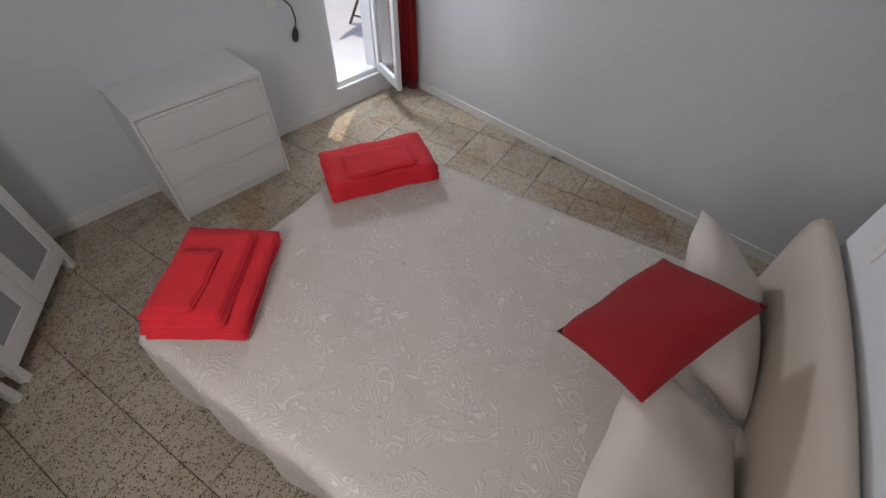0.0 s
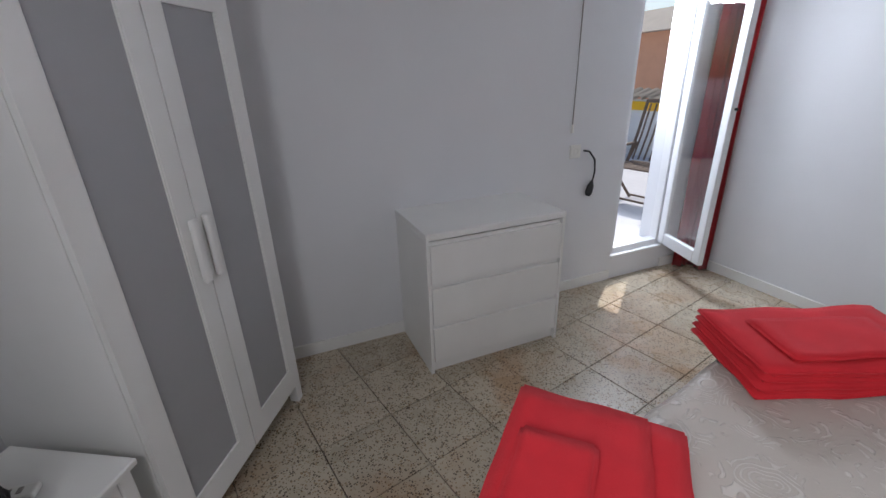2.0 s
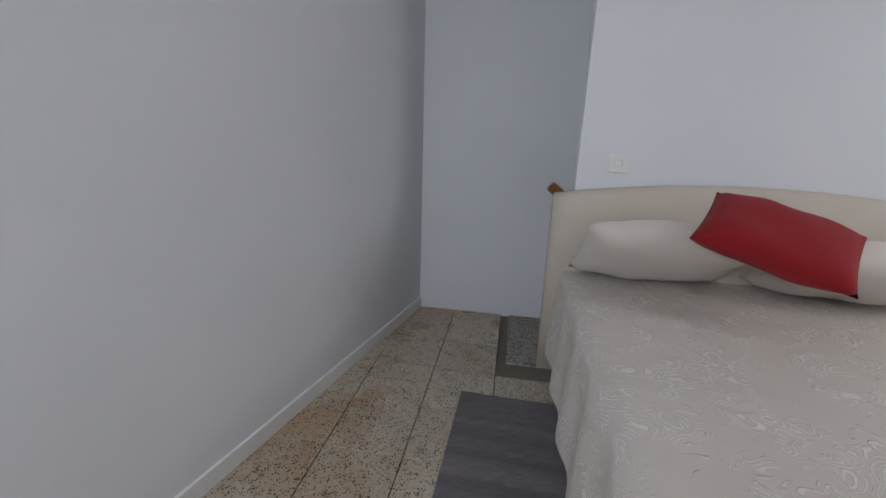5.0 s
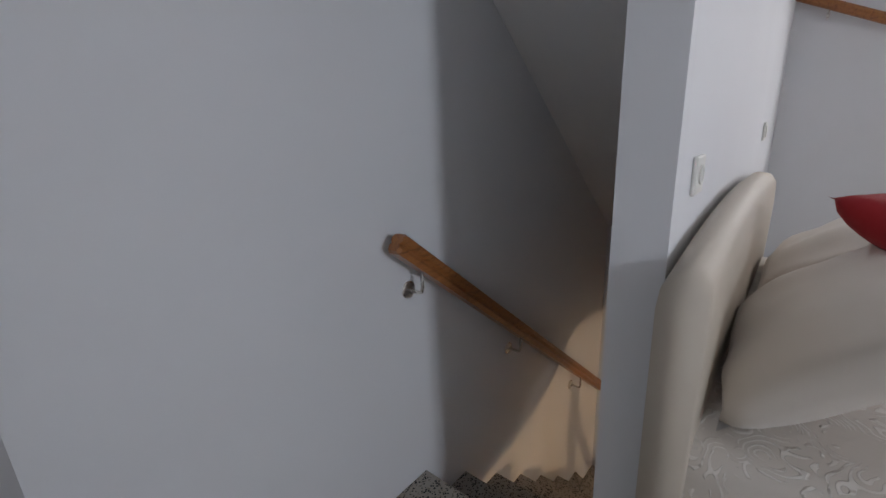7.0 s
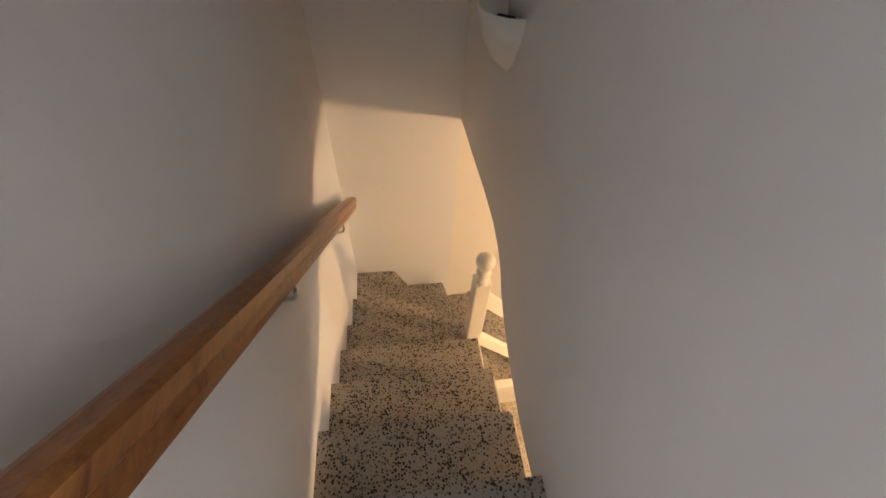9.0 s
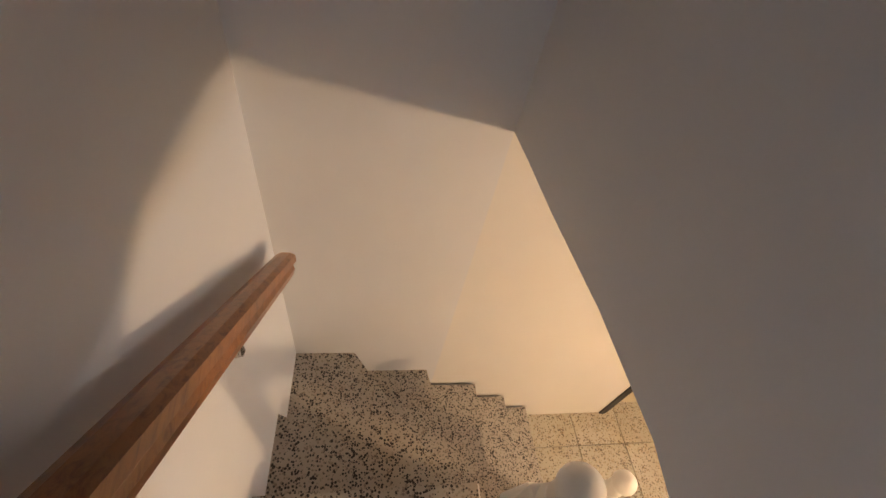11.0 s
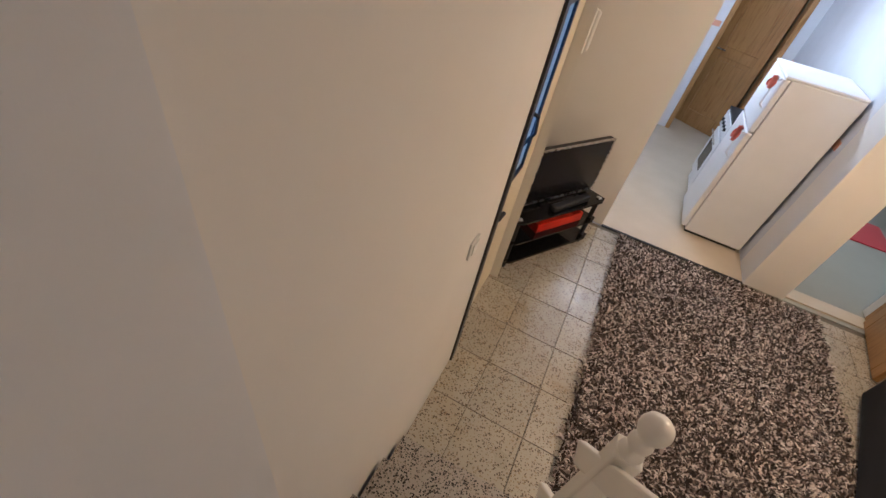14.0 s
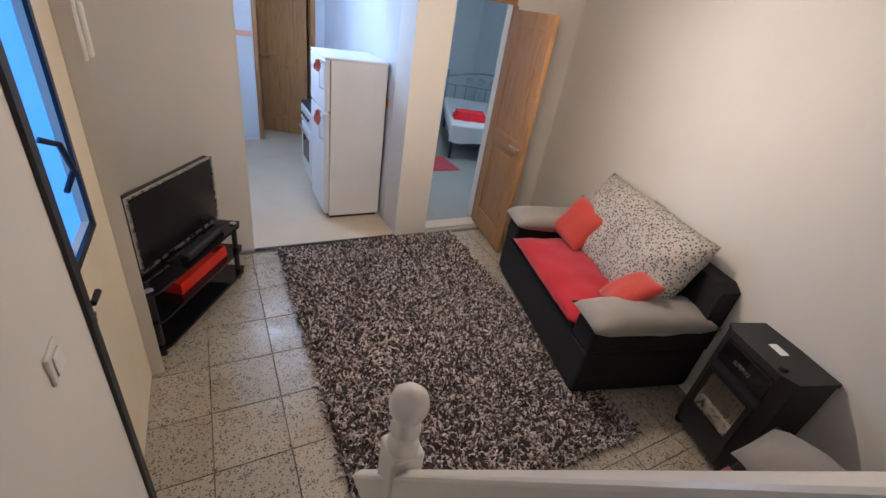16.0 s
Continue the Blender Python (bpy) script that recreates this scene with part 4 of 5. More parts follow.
def sofa(m, label, w=1.45):
    """Local x along the seat, y to the back, origin at the front left foot."""
    o = empty("sofa", m, label, "sofa", "sofas")
    d = 0.86
    part("base", B(0, 0, 0.03, w, d, 0.36, bevel=0.02, seg=2), M_SOFA_BLACK, o)
    part("back_frame", side_prism([(0.0, 0.36), (w, 0.36), (w, 0.80), (w - 0.06, 0.84), (0.06, 0.84), (0, 0.80)], d - 0.14, d), M_SOFA_BLACK, o)
    for x in (0, w - 0.20):
        a = part("arm", B(x, 0.0, 0.36, x + 0.20, d - 0.1, 0.52, bevel=0.02, seg=2), M_SOFA_BLACK, o)
        c = part("arm_pad", cushion(0.86, 0.30, 0.17, 16, 10, 0.1, seed=x), M_SOFA_GREY, a, "padded grey armrest", smooth=True)
        c.matrix_local = pose(x + 0.10, d / 2 - 0.04, 0.565, 0, 0, 90)
    throw = part("seat_cushion", cushion(w - 0.40, 0.66, 0.17, 24, 16, 0.0, seed=3.0), M_SOFA_RED, o, "seat covered by a red throw", smooth=True)
    throw.matrix_local = pose(w / 2, 0.31, 0.42)
    for k in range(2):
        ww = (w - 0.42) / 2
        bk = part("back_cushion", cushion(ww + 0.12, 0.66, 0.26, 18, 16, 0.2, seed=5.0 + k), M_LEOPARD, o, "plump spotted grey back cushion", smooth=True)
        bk.matrix_local = pose(0.21 + ww / 2 + k * ww, 0.60, 0.72, 66, 0, 2 - 4 * k)
    for x in (0.06, w - 0.12):
        for y in (0.04, d - 0.10):
            part("foot", B(x, y, 0, x + 0.06, y + 0.06, 0.035), M_BLACK_PLASTIC, o)
    return o


SOFA = pose(2.135, -0.57, LOW, 0, 0, -105)
sofa(SOFA, "black two-seat sofa with red throw and spotted cushions")
for x, y, z, r, s in ((0.36, 0.42, 0.66, (58, 8, 10), 1.0), (1.18, 0.36, 0.62, (40, -14, -20), 0.92)):
    c = mesh_ob("cushion", cushion(0.36 * s, 0.36 * s, 0.13, seed=x * 9), M_RUST, smooth=True)
    c.matrix_world = SOFA @ pose(x, y, z, *r)
    tagged(c, "square rust-red cushion on the sofa", "cushion", "rust cushions")


def armchair():
    o = empty("armchair", pose(1.52, -3.56, LOW), "black armchair with a grey armrest and red throw", "armchair")
    part("base", B(0, 0, 0.03, 0.62, 0.78, 0.36, bevel=0.02, seg=2), M_SOFA_BLACK, o)
    part("arm", B(0.30, 0.0, 0.36, 0.60, 0.78, 0.45, bevel=0.02, seg=2), M_SOFA_BLACK, o)
    part("arm_pad", cushion(0.80, 0.38, 0.20, 16, 10, 0.1, seed=2.0), M_SOFA_GREY, o, "padded grey armrest", smooth=True).matrix_local = pose(0.45, 0.40, 0.53, 0, 0, 90)
    part("seat_cushion", cushion(0.34, 0.78, 0.16, 16, 12, 0.0, seed=8.0), M_SOFA_RED, o, "seat covered by a red throw", smooth=True).matrix_local = pose(0.15, 0.40, 0.42)
    part("foot", B(0.05, 0.05, 0, 0.11, 0.11, 0.04), M_BLACK_PLASTIC, o)
    part("foot", B(0.50, 0.65, 0, 0.56, 0.71, 0.04), M_BLACK_PLASTIC, o)


armchair()


def heater():
    """Front faces local -y."""
    o = empty("gas_heater", pose(2.37, -2.55, LOW, 0, 0, -108), "black upright gas heater with a radiant grill", "heater")
    w, d, h = 0.42, 0.28, 0.72
    prof = [(-w / 2, -d / 2 + 0.04), (-w / 2 + 0.06, -d / 2), (w / 2 - 0.06, -d / 2), (w / 2, -d / 2 + 0.04), (w / 2, d / 2), (-w / 2, d / 2)]
    part("body", prism(prof, 0.05, h), M_BLACK_PLASTIC, o)
    part("top", prism([(x * 1.03, y * 1.03) for x, y in prof], h, h + 0.025), M_BLACK_PLASTIC, o)
    part("control_panel", B(-0.15, -d / 2 - 0.012, h - 0.16, 0.15, -d / 2 + 0.01, h - 0.02, bevel=0.01, seg=2), M_BLACK_GLASS, o)
    part("badge", B(-0.05, -d / 2 - 0.016, h - 0.11, 0.05, -d / 2 - 0.012, h - 0.09), M_CHROME, o, "small silver badge")
    part("label", B(-0.05, -0.02, h + 0.025, 0.03, 0.03, h + 0.027), M_PLATE, o, "pale sticker")
    part("knob", lathe([(0.022, 0), (0.022, 0.012), (0.017, 0.02)], 16, at=(0.12, -0.1, h + 0.025)), M_BLACK, o)
    fr = part("grill_frame", boxes((-0.15, -d / 2 - 0.012, 0.20, 0.15, -d / 2 + 0.004, 0.23), (-0.15, -d / 2 - 0.012, 0.48, 0.15, -d / 2 + 0.004, 0.51), (-0.15, -d / 2 - 0.012, 0.23, -0.12, -d / 2 + 0.004, 0.48), (0.12, -d / 2 - 0.012, 0.23, 0.15, -d / 2 + 0.004, 0.48)), M_BLACK, o)
    part("burner", B(-0.12, -d / 2 - 0.004, 0.30, 0.12, -d / 2 + 0.002, 0.48), M_GRILL, fr, "pale ceramic burner plate")
    for i in range(7):
        z = 0.245 + i * 0.013
        part("grill_bar", tube([(-0.12, -d / 2 - 0.010, z), (0.12, -d / 2 - 0.010, z)], 0.003, 6), M_CHROME, fr)
    for i in range(9):
        xx = -0.11 + i * 0.0275
        part("guard_wire", tube([(xx, -d / 2 - 0.012, 0.235), (xx, -d / 2 - 0.016, 0.36), (xx, -d / 2 - 0.012, 0.475)], 0.0016, 5), M_CHROME, fr)
    for x in (-0.17, 0.17):
        for y in (-0.10, 0.10):
            part("castor", lathe([(0.02, 0), (0.025, 0.02), (0.02, 0.052)], 12, at=(x, y, 0)), M_BLACK, o)


heater()

STAND = pose(-0.40, -0.95, LOW, 0, 0, 57)


def tv_stand():
    """Local x along the front, y to the back."""
    o = empty("tv_stand", STAND, "black glass television stand with three shelves", "tv stand")
    w, d = 0.92, 0.38
    for z, t in ((0.06, 0.02), (0.25, 0.012), (0.44, 0.016)):
        part("shelf", prism([(0, 0.03), (0.06, 0), (w - 0.06, 0), (w, 0.03), (w - 0.08, d), (0.08, d)], z, z + t), M_BLACK_GLASS, o)
    for x, y in ((0.05, 0.05), (w - 0.05, 0.05), (0.14, d - 0.05), (w - 0.14, d - 0.05)):
        part("post", tube([(x, y, 0), (x, y, 0.44)], 0.018, 12), M_BLACK, o)
        part("cap", lathe([(0.022, 0.456), (0.022, 0.462), (0.016, 0.465)], 14, at=(x, y, 0)), M_CHROME, o, "chrome post cap")
    part("back_column", B(0.3, d - 0.06, 0.08, w - 0.3, d - 0.04, 0.44), M_BLACK, o)


tv_stand()


def television():
    o = empty("television", STAND @ pose(0.51, 0.15, 0.456), "flat black television with a thin silver rim", "television")
    part("foot", B(-0.2, -0.1, 0, 0.2, 0.1, 0.012, bevel=0.004), M_BLACK_GLASS, o)
    part("neck", B(-0.05, 0.0, 0.012, 0.05, 0.03, 0.08), M_BLACK_PLASTIC, o)
    part("case", B(-0.36, 0.005, 0.03, 0.36, 0.05, 0.47, bevel=0.008, seg=2), M_BLACK_PLASTIC, o)
    part("screen", B(-0.345, -0.004, 0.048, 0.345, 0.006, 0.455), M_SCREEN, o)
    rim = (-0.362, -0.006, 0.028, 0.362, 0.008, 0.040), (-0.362, -0.006, 0.460, 0.362, 0.008, 0.472), (-0.362, -0.006, 0.040, -0.350, 0.008, 0.460), (0.350, -0.006, 0.040, 0.362, 0.008, 0.460)
    part("rim", boxes(*rim), M_CHROME, o, "thin silver rim")


television()
st = empty("storage_box", STAND @ pose(0.52, 0.17, 0.262), "red plastic tray with dark devices on the shelf", "tray")
part("tray", boxes((-0.24, -0.12, 0, 0.24, 0.12, 0.01), (-0.24, -0.12, 0.01, 0.24, -0.108, 0.075), (-0.24, 0.108, 0.01, 0.24, 0.12, 0.075), (-0.24, -0.108, 0.01, -0.228, 0.108, 0.075), (0.228, -0.108, 0.01, 0.24, 0.108, 0.075)), M_RED_PLASTIC, st)
sb = empty("soundbar", STAND @ pose(0.55, 0.06, 0.456, 0, 0, 3), "long black soundbar in front of the television", "speaker")
part("body", B(-0.2, -0.03, 0, 0.2, 0.03, 0.05, bevel=0.015, seg=3), M_BLACK_PLASTIC, sb)


def fridge():
    """Doors face local -x."""
    o = empty("fridge", pose(0.85, 0.62, LOW), "white fridge-freezer with two doors and cloths on the handles", "fridge")
    d, w, h = 0.55, 0.56, 1.47
    part("body", B(0.05, 0, 0.03, d, w, h - 0.02, bevel=0.008, seg=2), M_FRIDGE, o)
    part("top", B(0.0, -0.002, h - 0.02, d, w + 0.002, h, bevel=0.006), M_FRIDGE, o)
    for z0, z1 in ((0.06, 1.02), (1.03, h - 0.022)):
        dr = part("door", B(0, 0.0, z0, 0.046, w, z1, bevel=0.012, seg=2), M_FRIDGE, o)
        zc = z1 - 0.12 if z0 < 0.5 else z0 + 0.3
        part("handle", tube([(-0.0, 0.06, zc - 0.12), (-0.03, 0.06, zc - 0.10), (-0.03, 0.06, zc + 0.08), (0, 0.06, zc + 0.10)], 0.009, 8), M_FRIDGE, dr)
    part("plinth", B(0.06, 0.02, 0, d - 0.02, w - 0.02, 0.03), M_BLACK_PLASTIC, o)


fridge()
for z, s in ((0.98, 0.12), (1.40, 0.09)):
    bm = bmesh.new()
    v = {}
    for i in range(7):
        for j in range(9):
            u, q = i / 6, j / 8
            v[i, j] = bm.verts.new((-0.045 + 0.02 * math.sin(u * 9 + q * 3), 0.01 + u * 0.10 * (0.6 + 0.6 * q), s / 2 - q * s))
    for i in range(6):
        for j in range(8):
            bm.faces.new((v[i, j], v[i + 1, j], v[i + 1, j + 1], v[i, j + 1]))
    bmesh.ops.solidify(bm, geom=bm.faces[:], thickness=0.006)
    ob = mesh_ob("dish_cloth", bm, M_TEA, smooth=True)
    ob.matrix_world = pose(0.845, 0.62, LOW + z)
    tagged(ob, "crumpled salmon dish cloth hung on the fridge handle", "cloth", "dish cloths")


def cooker():
    o = empty("cooker", pose(0.86, 1.24, LOW), "white free-standing cooker beyond the fridge", "cooker")
    part("body", B(0.03, 0, 0.05, 0.54, 0.5, 0.85, bevel=0.006), M_FRIDGE, o)
    dr = part("oven_door", B(0, 0.01, 0.18, 0.03, 0.49, 0.66, bevel=0.006), M_FRIDGE, o)
    part("window", B(-0.003, 0.1, 0.30, 0.0, 0.4, 0.55), M_BLACK_GLASS, dr, "dark oven window")
    part("handle", tube([(-0.03, 0.05, 0.62), (-0.03, 0.45, 0.62)], 0.008), M_CHROME, dr)
    part("control_panel", B(0.0, 0.0, 0.68, 0.04, 0.5, 0.84, bevel=0.006), M_FRIDGE, o)
    for i in range(4):
        part("knob", tube([(0, 0.1 + 0.1 * i, 0.76), (-0.02, 0.1 + 0.1 * i, 0.76)], 0.016, 10), M_BLACK_PLASTIC, o)
    part("hob", B(0.0, 0, 0.85, 0.54, 0.5, 0.875, bevel=0.004), M_BLACK_PLASTIC, o)


cooker()


def panel_door(name, w, h, m, label):
    """Wooden leaf in local x, z with raised panels on both faces."""
    o = empty(name, m, label, "door", kind="structure")
    t, s = 0.038, 0.10
    part("stile", B(0, -t / 2, 0, s, t / 2, h, bevel=0.004), M_DOOR_WOOD, o)
    part("stile", B(w - s, -t / 2, 0, w, t / 2, h, bevel=0.004), M_DOOR_WOOD, o)
    for z0, z1 in ((0, 0.2), (0.92, 1.04), (h - 0.12, h)):
        part("rail", B(s, -t / 2, z0, w - s, t / 2, z1, bevel=0.004), M_DOOR_WOOD, o)
    for z0, z1 in ((0.2, 0.92), (1.04, h - 0.12)):
        part("panel", boxes((s - 0.005, -0.008, z0 - 0.005, w - s + 0.005, 0.008, z1 + 0.005), (s + 0.05, -0.015, z0 + 0.05, w - s - 0.05, 0.015, z1 - 0.05)), M_DOOR_WOOD, o)
    for sg in (-1, 1):
        part("door_handle", tube([(w - 0.05, sg * t / 2, 1.0), (w - 0.05, sg * (t / 2 + 0.04), 1.0), (w - 0.06, sg * (t / 2 + 0.045), 1.0), (w - 0.16, sg * (t / 2 + 0.045), 1.0)], 0.009, 8), M_CHROME, o, "metal lever handle")
    return o


leaf_dir = math.degrees(math.atan2(-0.66, -0.10))
panel_door("door_2", 0.68, 2.02, pose(2.39, 0.31, LOW + 0.012, 0, 0, leaf_dir), "open varnished pine door of the spare bedroom")


def casing(name, x0, x1, y0, y1, top, label):
    o = empty(name, pose(0, 0, 0), label, "door frame", kind="structure")
    part("jamb", B(x0 - 0.05, y0, LOW, x0 + 0.005, y1, top, bevel=0.004), M_DOOR_WOOD, o)
    part("jamb", B(x1 - 0.005, y0, LOW, x1 + 0.05, y1, top, bevel=0.004), M_DOOR_WOOD, o)
    part("head", B(x0 - 0.05, y0, top, x1 + 0.05, y1, top + 0.06, bevel=0.004), M_DOOR_WOOD, o)


casing("door_3_frame", 0.60, 1.25, KN - 0.02, KN + 0.14, -0.32, "varnished pine frame of the far kitchen doorway")
panel_door("door_3", 0.64, 1.98, pose(1.23, KN + 0.16, LOW + 0.008, 0, 0, 152), "half-open varnished pine door beyond the kitchen")
o = empty("door_2_frame", pose(0, 0, 0), "varnished pine lintel of the spare bedroom doorway", "door frame", kind="structure")
part("head", B(1.76, LNORTH + 0.17, -0.28, 2.42, LNORTH + 0.21, -0.20, bevel=0.004), M_DOOR_WOOD, o)
part("jamb", B(2.40, LNORTH + 0.17, LOW, 2.44, LNORTH + 0.21, -0.28, bevel=0.004), M_DOOR_WOOD, o)


def front_door():
    x = LWEST - 0.06
    o = empty("front_door", pose(0, 0, 0), "cream metal front door with a tall window and black frame", "door", kind="structure")
    part("frame", boxes((LWEST - 0.20, FD0, LOW, LWEST + 0.012, FD0 + 0.045, FDT), (LWEST - 0.20, FD0 + 0.045, FDT - 0.045, LWEST + 0.004, FD1, FDT)), M_BLACK, o, "black metal door frame")
    y0, y1 = FD0 + 0.05, FD1 - 0.004
    wy0, wy1, wz0, wz1 = y0 + 0.20, y0 + 0.50, LOW + 1.10, FDT - 0.18
    lf = part("leaf", boxes((x - 0.05, y0, LOW + 0.01, x, wy0, FDT - 0.05), (x - 0.05, wy1, LOW + 0.01, x, y1, FDT - 0.05), (x - 0.05, wy0, LOW + 0.01, x, wy1, wz0), (x - 0.05, wy0, wz1, x, wy1, FDT - 0.05)), M_DOOR_CREAM, o, "cream painted door leaf")
    part("window_frame", boxes((x, wy0 - 0.03, wz0 - 0.03, x + 0.012, wy0, wz1 + 0.03), (x, wy1, wz0 - 0.03, x + 0.012, wy1 + 0.03, wz1 + 0.03), (x, wy0, wz0 - 0.03, x + 0.012, wy1, wz0), (x, wy0, wz1, x + 0.012, wy1, wz1 + 0.03)), M_BLACK, lf)
    part("pane", B(x - 0.03, wy0, wz0, x - 0.024, wy1, wz1), M_DAY_PANE, lf, "window bright with blue daylight")
    part("window_catch", tube([(x + 0.012, wy0 + 0.02, wz0 + 0.4), (x + 0.05, wy0 + 0.04, wz0 + 0.38), (x + 0.05, wy0 + 0.10, wz0 + 0.28), (x + 0.012, wy0 + 0.12, wz0 + 0.2)], 0.009, 8), M_BLACK, lf)
    part("lock", B(x, y0 + 0.03, LOW + 0.96, x + 0.015, y0 + 0.09, LOW + 1.10, bevel=0.004), M_BLACK, lf)
    part("door_handle", tube([(x + 0.012, y0 + 0.06, LOW + 1.04), (x + 0.06, y0 + 0.06, LOW + 1.04), (x + 0.062, y0 + 0.12, LOW + 1.04)], 0.011, 8), M_BLACK, lf)
    part("key", boxes((x + 0.012, y0 + 0.055, LOW + 0.985, x + 0.05, y0 + 0.06, LOW + 0.995), (x + 0.05, y0 + 0.045, LOW + 0.97, x + 0.055, y0 + 0.07, LOW + 1.0)), M_CHROME, lf)


front_door()
it = empty("intercom", pose(LWEST - 0.045, -0.925, LOW + 1.60, 0, 0, 22), "white wall intercom handset beside the front door", "intercom")
part("base", B(0, -0.045, 0, 0.03, 0.045, 0.21, bevel=0.006, seg=2), M_PLATE, it)
part("handset", B(0.03, -0.035, 0.01, 0.055, 0.005, 0.20, bevel=0.010, seg=2), M_PLATE, it)
part("button", B(0.03, 0.014, 0.04, 0.036, 0.034, 0.06), M_SOFA_GREY, it)
sw = wall_plate("light_switch", pose(LWEST, -2.13, LOW + 1.16, 0, 0, -90), "white double switch beside the front door", "switch", "switch")

cl = empty("ceiling_lamp", pose(1.45, -1.24, LCEIL), "small round ceiling lamp giving warm light", "lamp")
part("canopy", lathe([(0.07, 0.0), (0.07, -0.02), (0.03, -0.05)], 20), M_PLATE, cl)
part("bulb", lathe([(0.012, -0.05), (0.03, -0.09), (0.034, -0.12), (0.024, -0.15), (0.004, -0.162)], 16), M_BULB, cl, "lit bulb", smooth=True)

# spare bedroom


def iron_bed():
    o = empty("iron_bed", pose(3.0, 2.2, LOW, 0, 0, -24), "white-covered bed with a scrolled blue-grey iron headboard", "bed")
    w, l = 1.5, 2.0
    part("base", B(0.02, 0.02, 0.24, w - 0.02, l, 0.32), M_BED_DARK, o)
    part("mattress", B(0, 0, 0.32, w, l, 0.52, bevel=0.05, seg=3), M_BED_WHITE, o, smooth=True)
    bm = bmesh.new()
    v = {}
    for i in range(31):
        for j in range(9):
            x = w * i / 30
            drop = 0.24 * j / 8
            v[i, j] = bm.verts.new((x, -0.012 - 0.02 * math.sin(x * 17) * j / 8, 0.52 - drop - 0.02 * math.sin(x * 9) * j / 8))
    for i in range(30):
        for j in range(8):
            bm.faces.new((v[i, j], v[i + 1, j], v[i + 1, j + 1], v[i, j + 1]))
    bmesh.ops.solidify(bm, geom=bm.faces[:], thickness=0.008)
    part("cover", bm, M_BED_WHITE, o, "white cover hanging in folds", smooth=True)
    for x in (0.06, w - 0.06):
        for y in (0.08, l - 0.1):
            part("leg", tube([(x, y, 0), (x, y, 0.26)], 0.022), M_BLACK, o)
    hb = part("headboard", tube([(0.02, l + 0.03, 0), (0.02, l + 0.03, 0.98)], 0.02), M_BED_METAL, o, "scrolled iron headboard")
    part("post", tube([(w - 0.02, l + 0.03, 0), (w - 0.02, l + 0.03, 0.98)], 0.02), M_BED_METAL, hb)
    part("top_bar", tube([(w * k / 12, l + 0.03, 0.86 + 0.13 * math.sin(math.pi * k / 12)) for k in range(13)], 0.013), M_BED_METAL, hb)
    part("cross_bar", tube([(0.02, l + 0.03, 0.74), (w - 0.02, l + 0.03, 0.74)], 0.011), M_BED_METAL, hb)
    for i in range(1, 8):
        x = w * i / 8
        part("spindle", tube([(x, l + 0.03, 0.5), (x, l + 0.03, 0.74)], 0.008), M_BED_METAL, hb)
    for cx, r in ((w / 2 - 0.12, 0.07), (w / 2 + 0.12, 0.07), (w / 2 - 0.35, 0.05), (w / 2 + 0.35, 0.05)):
        part("scroll", tube([(cx + r * (1 - a / 14) * math.cos(a), l + 0.03, 0.84 + r * (1 - a / 14) * math.sin(a)) for a in [i * 0.45 for i in range(22)]], 0.007, 6), M_BED_METAL, hb)


iron_bed()
towel_stack(pose(3.45, 2.46, LOW + 0.525, 0, 0, -20), "rolled red towels on the white bed", [(0.5, 0.26, 0.07, 0, 0), (0.44, 0.22, 0.05, 0, 0)])
rr = mesh_ob("small_rug", B(2.55, 1.75, LOW, 3.0, 2.3, LOW + 0.012, bevel=0.003), M_SOFA_RED)
tagged(rr, "small red rug beside the iron bed", "rug")

settle(made, LIV)
made = names()

# ---------------------------------------------------------------- balcony things


def folding_chair(m, label):
    o = empty("folding_chair", m, label, "chair", "folding chairs on the terrace")
    w = 0.5
    for x in (0, w):
        part("leg", tube([(x, -0.02, 0), (x, 0.42, 0.50), (x, 0.50, 0.62)], 0.016, 8), M_CHAIR_WOOD, o)
        part("leg", tube([(x + (0.03 if x == 0 else -0.03), 0.46, 0), (x + (0.03 if x == 0 else -0.03), 0.04, 0.42)], 0.016, 8), M_CHAIR_WOOD, o)
        part("back_post", tube([(x, 0.36, 0.42), (x, 0.50, 0.72), (x, 0.62, 1.08)], 0.017, 8), M_CHAIR_WOOD, o)
        part("armrest", B(x - 0.025, -0.02, 0.61, x + 0.025, 0.52, 0.635, bevel=0.006), M_CHAIR_WOOD, o)
        part("arm_post", tube([(x, 0.06, 0.42), (x, 0.02, 0.61)], 0.013, 8), M_CHAIR_WOOD, o)
    for i in range(7):
        y = 0.02 + 0.062 * i
        part("seat_slat", B(0.02, y, 0.415, w - 0.02, y + 0.045, 0.435, bevel=0.004), M_CHAIR_WOOD, o)
    for i in range(7):
        x = 0.05 + i * (w - 0.1) / 6
        part("back_slat", tube([(x, 0.385, 0.46), (x, 0.50, 0.72), (x, 0.605, 1.04)], 0.012, 6), M_CHAIR_WOOD, o)
    part("top_rail", tube([(0, 0.618, 1.07), (w, 0.618, 1.07)], 0.022, 8), M_CHAIR_WOOD, o)
    part("stretcher", tube([(0.03, 0.44, 0.03), (w - 0.03, 0.44, 0.03)], 0.012, 8), M_CHAIR_WOOD, o)
    part("stretcher", tube([(0, 0.05, 0.08), (w, 0.05, 0.08)], 0.012, 8), M_CHAIR_WOOD, o)
    return o


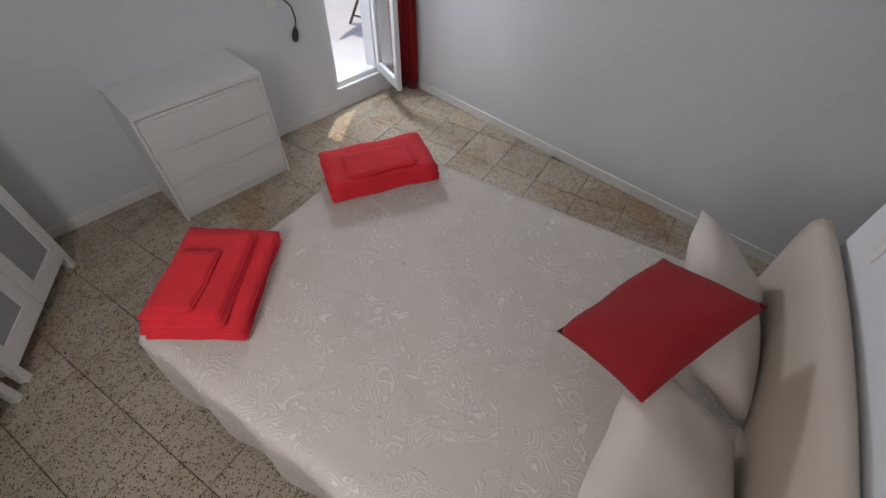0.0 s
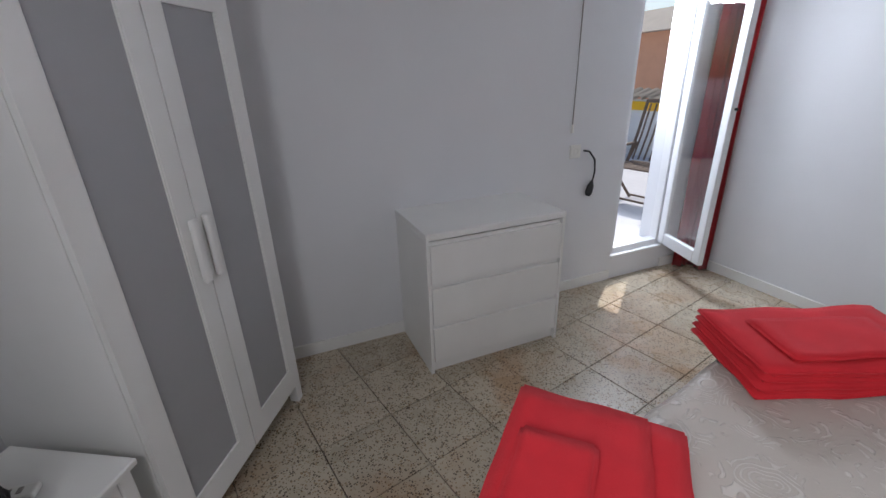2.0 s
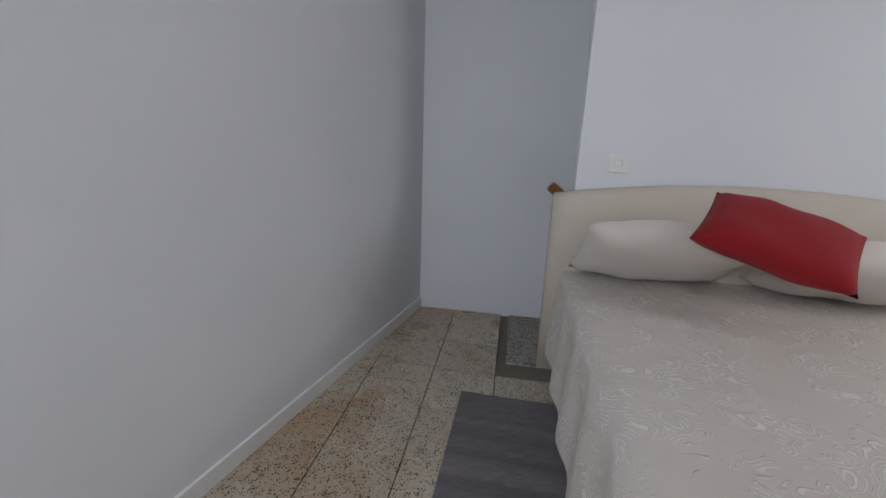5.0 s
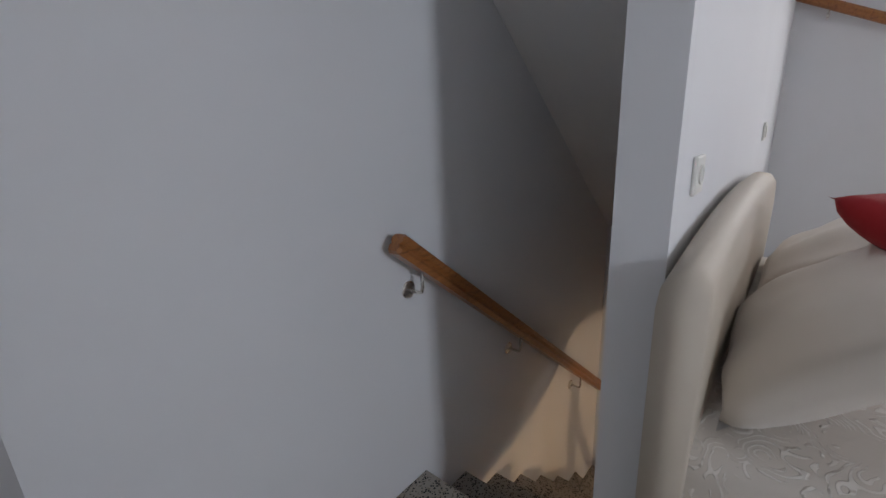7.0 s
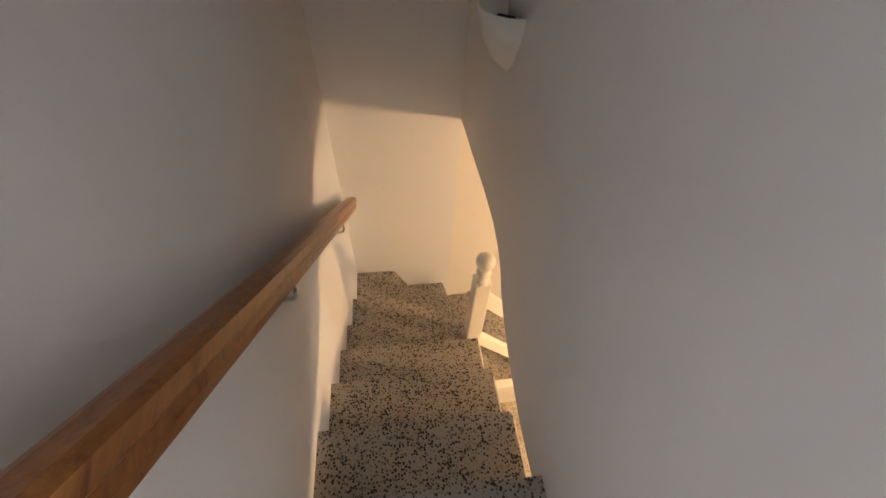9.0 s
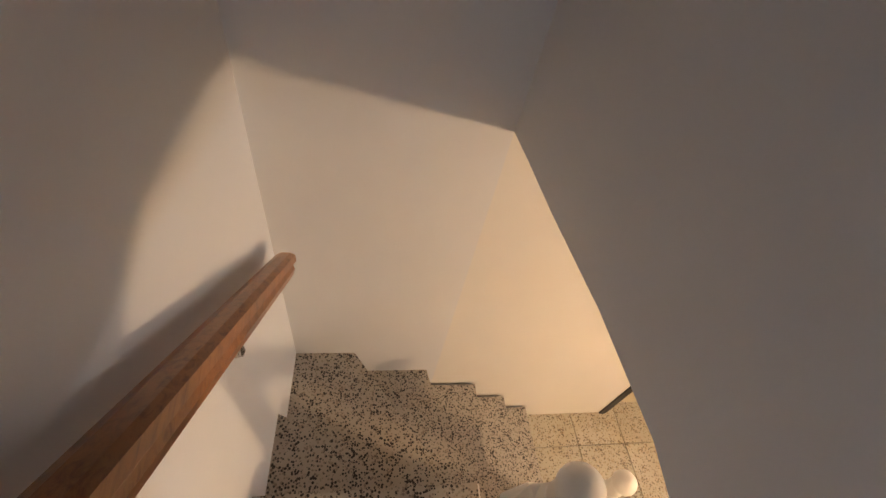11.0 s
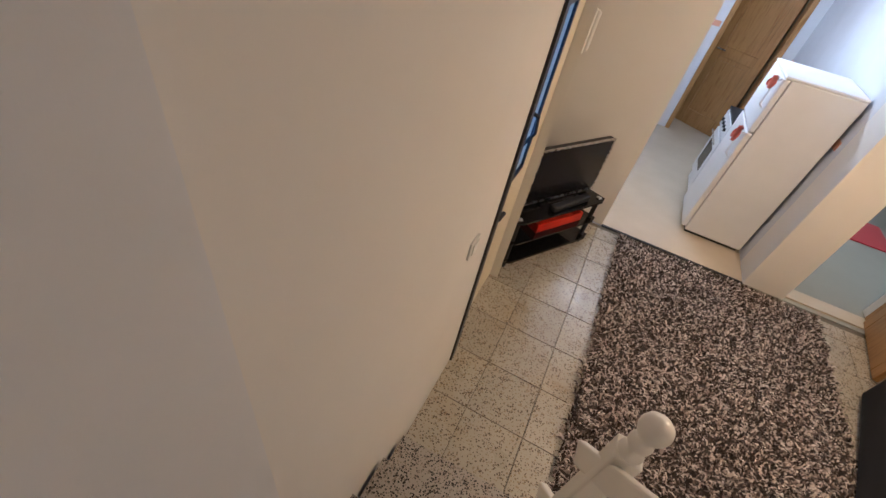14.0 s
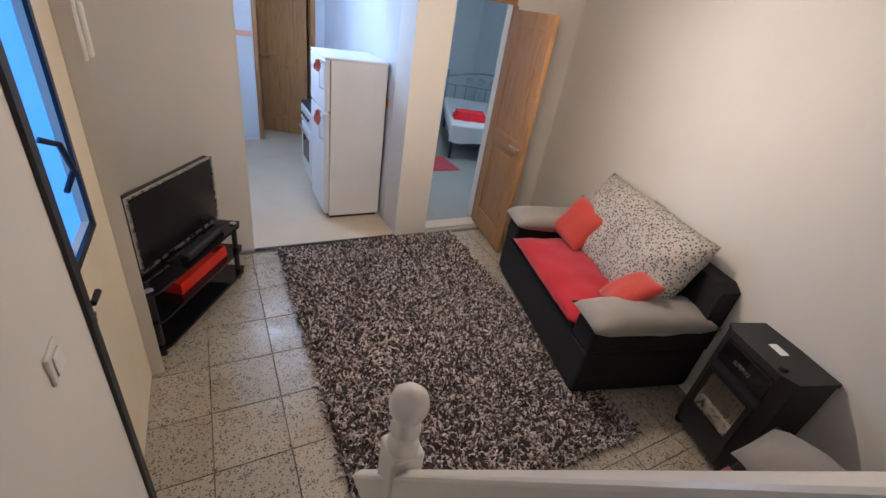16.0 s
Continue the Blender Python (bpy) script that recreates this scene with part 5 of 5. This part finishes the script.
folding_chair(pose(2.85, 1.85, 0.08, 0, 0, -78), "dark weathered wooden folding chair on the terrace")
bs = mesh_ob("blue_mat", B(2.1, 2.2, 0.08, 2.6, 3.1, 0.10, bevel=0.005), M_BLUE)
tagged(bs, "bright blue mat on the terrace floor", "mat")
rf = empty("tiled_coping", pose(0, 0, 0), "weathered grey clay tiles along the parapet", "roof")
for i in range(24):
    y = 1.0 + i * 0.18
    bm = bmesh.new()
    rows = []
    for k in range(2):
        rows.append([bm.verts.new((5.30 + 0.42 * k, y + 0.085 * math.cos(a), 1.0 + 0.12 * k + 0.06 * math.sin(a) + 0.03 * noise.noise((y * 3, k, 0)))) for a in [math.pi * q / 6 for q in range(7)]])
    for q in range(6):
        bm.faces.new((rows[0][q], rows[0][q + 1], rows[1][q + 1], rows[1][q]))
    bmesh.ops.solidify(bm, geom=bm.faces[:], thickness=0.014)
    part("roof_tile", bm, M_ROOF_TILE, rf)
yb = mesh_ob("yellow_panel", B(5.36, 2.4, 0.84, 5.398, 4.2, 0.98, bevel=0.004), M_YELLOW)
tagged(yb, "yellow painted board on the parapet", "board")
settle(made, ROT)

# ---------------------------------------------------------------- floor tiles


bpy.context.view_layer.update()


def tiles(parent_name, x0, x1, y0, y1, z, size, mat, ox, oy, keep):
    parent = bpy.data.objects[parent_name]
    made = {}
    i0, i1 = math.floor((x0 - ox) / size), math.ceil((x1 - ox) / size)
    j0, j1 = math.floor((y0 - oy) / size), math.ceil((y1 - oy) / size)
    for i in range(i0, i1):
        for j in range(j0, j1):
            a, b = max(ox + i * size, x0), min(ox + (i + 1) * size, x1)
            c, d = max(oy + j * size, y0), min(oy + (j + 1) * size, y1)
            if b - a < 0.02 or d - c < 0.02 or not keep((a + b) / 2, (c + d) / 2):
                continue
            key = (round(b - a, 3), round(d - c, 3))
            if key not in made:
                w, h = (b - a) / 2 - 0.0018, (d - c) / 2 - 0.0018
                bm = bmesh.new()
                lo = [bm.verts.new((sx * w, sy * h, -0.014)) for sx, sy in ((-1, -1), (1, -1), (1, 1), (-1, 1))]
                mi = [bm.verts.new((sx * w, sy * h, -0.002)) for sx, sy in ((-1, -1), (1, -1), (1, 1), (-1, 1))]
                hi = [bm.verts.new((sx * (w - 0.002), sy * (h - 0.002), 0)) for sx, sy in ((-1, -1), (1, -1), (1, 1), (-1, 1))]
                bm.faces.new(hi)
                for p, q in ((lo, mi), (mi, hi)):
                    for k in range(4):
                        bm.faces.new((p[k], p[(k + 1) % 4], q[(k + 1) % 4], q[k]))
                me = bpy.data.meshes.new("tile")
                bm.to_mesh(me)
                bm.free()
                me.materials.append(mat)
                made[key] = me
            ob = new("tile", made[key])
            ob.parent = parent
            ob.matrix_parent_inverse = parent.matrix_world.inverted()
            ob.location = ((a + b) / 2, (c + d) / 2, z)


def in_bedroom(x, y):
    if y < PART_S:
        return x > NOSE0 + 0.33
    if y < PART_N and x < PART_END:
        return False
    p = ROT.inverted() @ Vector((x, y, 0))
    return p.x < EAST + 0.1 and p.y < NORTH + 0.12 and (Vector((p.x, p.y)) - W0).dot(wn_) < 0.1


tiles("floor", -2.6, 3.3, SOUTH, 1.0, 0.0, 0.34, M_TILE_UP, 0.01, -0.235, in_bedroom)
LW, LE, LN = LWEST - 0.15, LEAST - 0.15, LNORTH - 0.02
tiles("floor_living", LW - 0.45, LE, -2.48, LN, LOW, 0.34, M_TILE_LOW, 0.0, 0.0, lambda x, y: True)
tiles("floor_living", INNER + 0.06, LE, -3.0, -2.48, LOW, 0.34, M_TILE_LOW, 0.0, 0.0, lambda x, y: True)
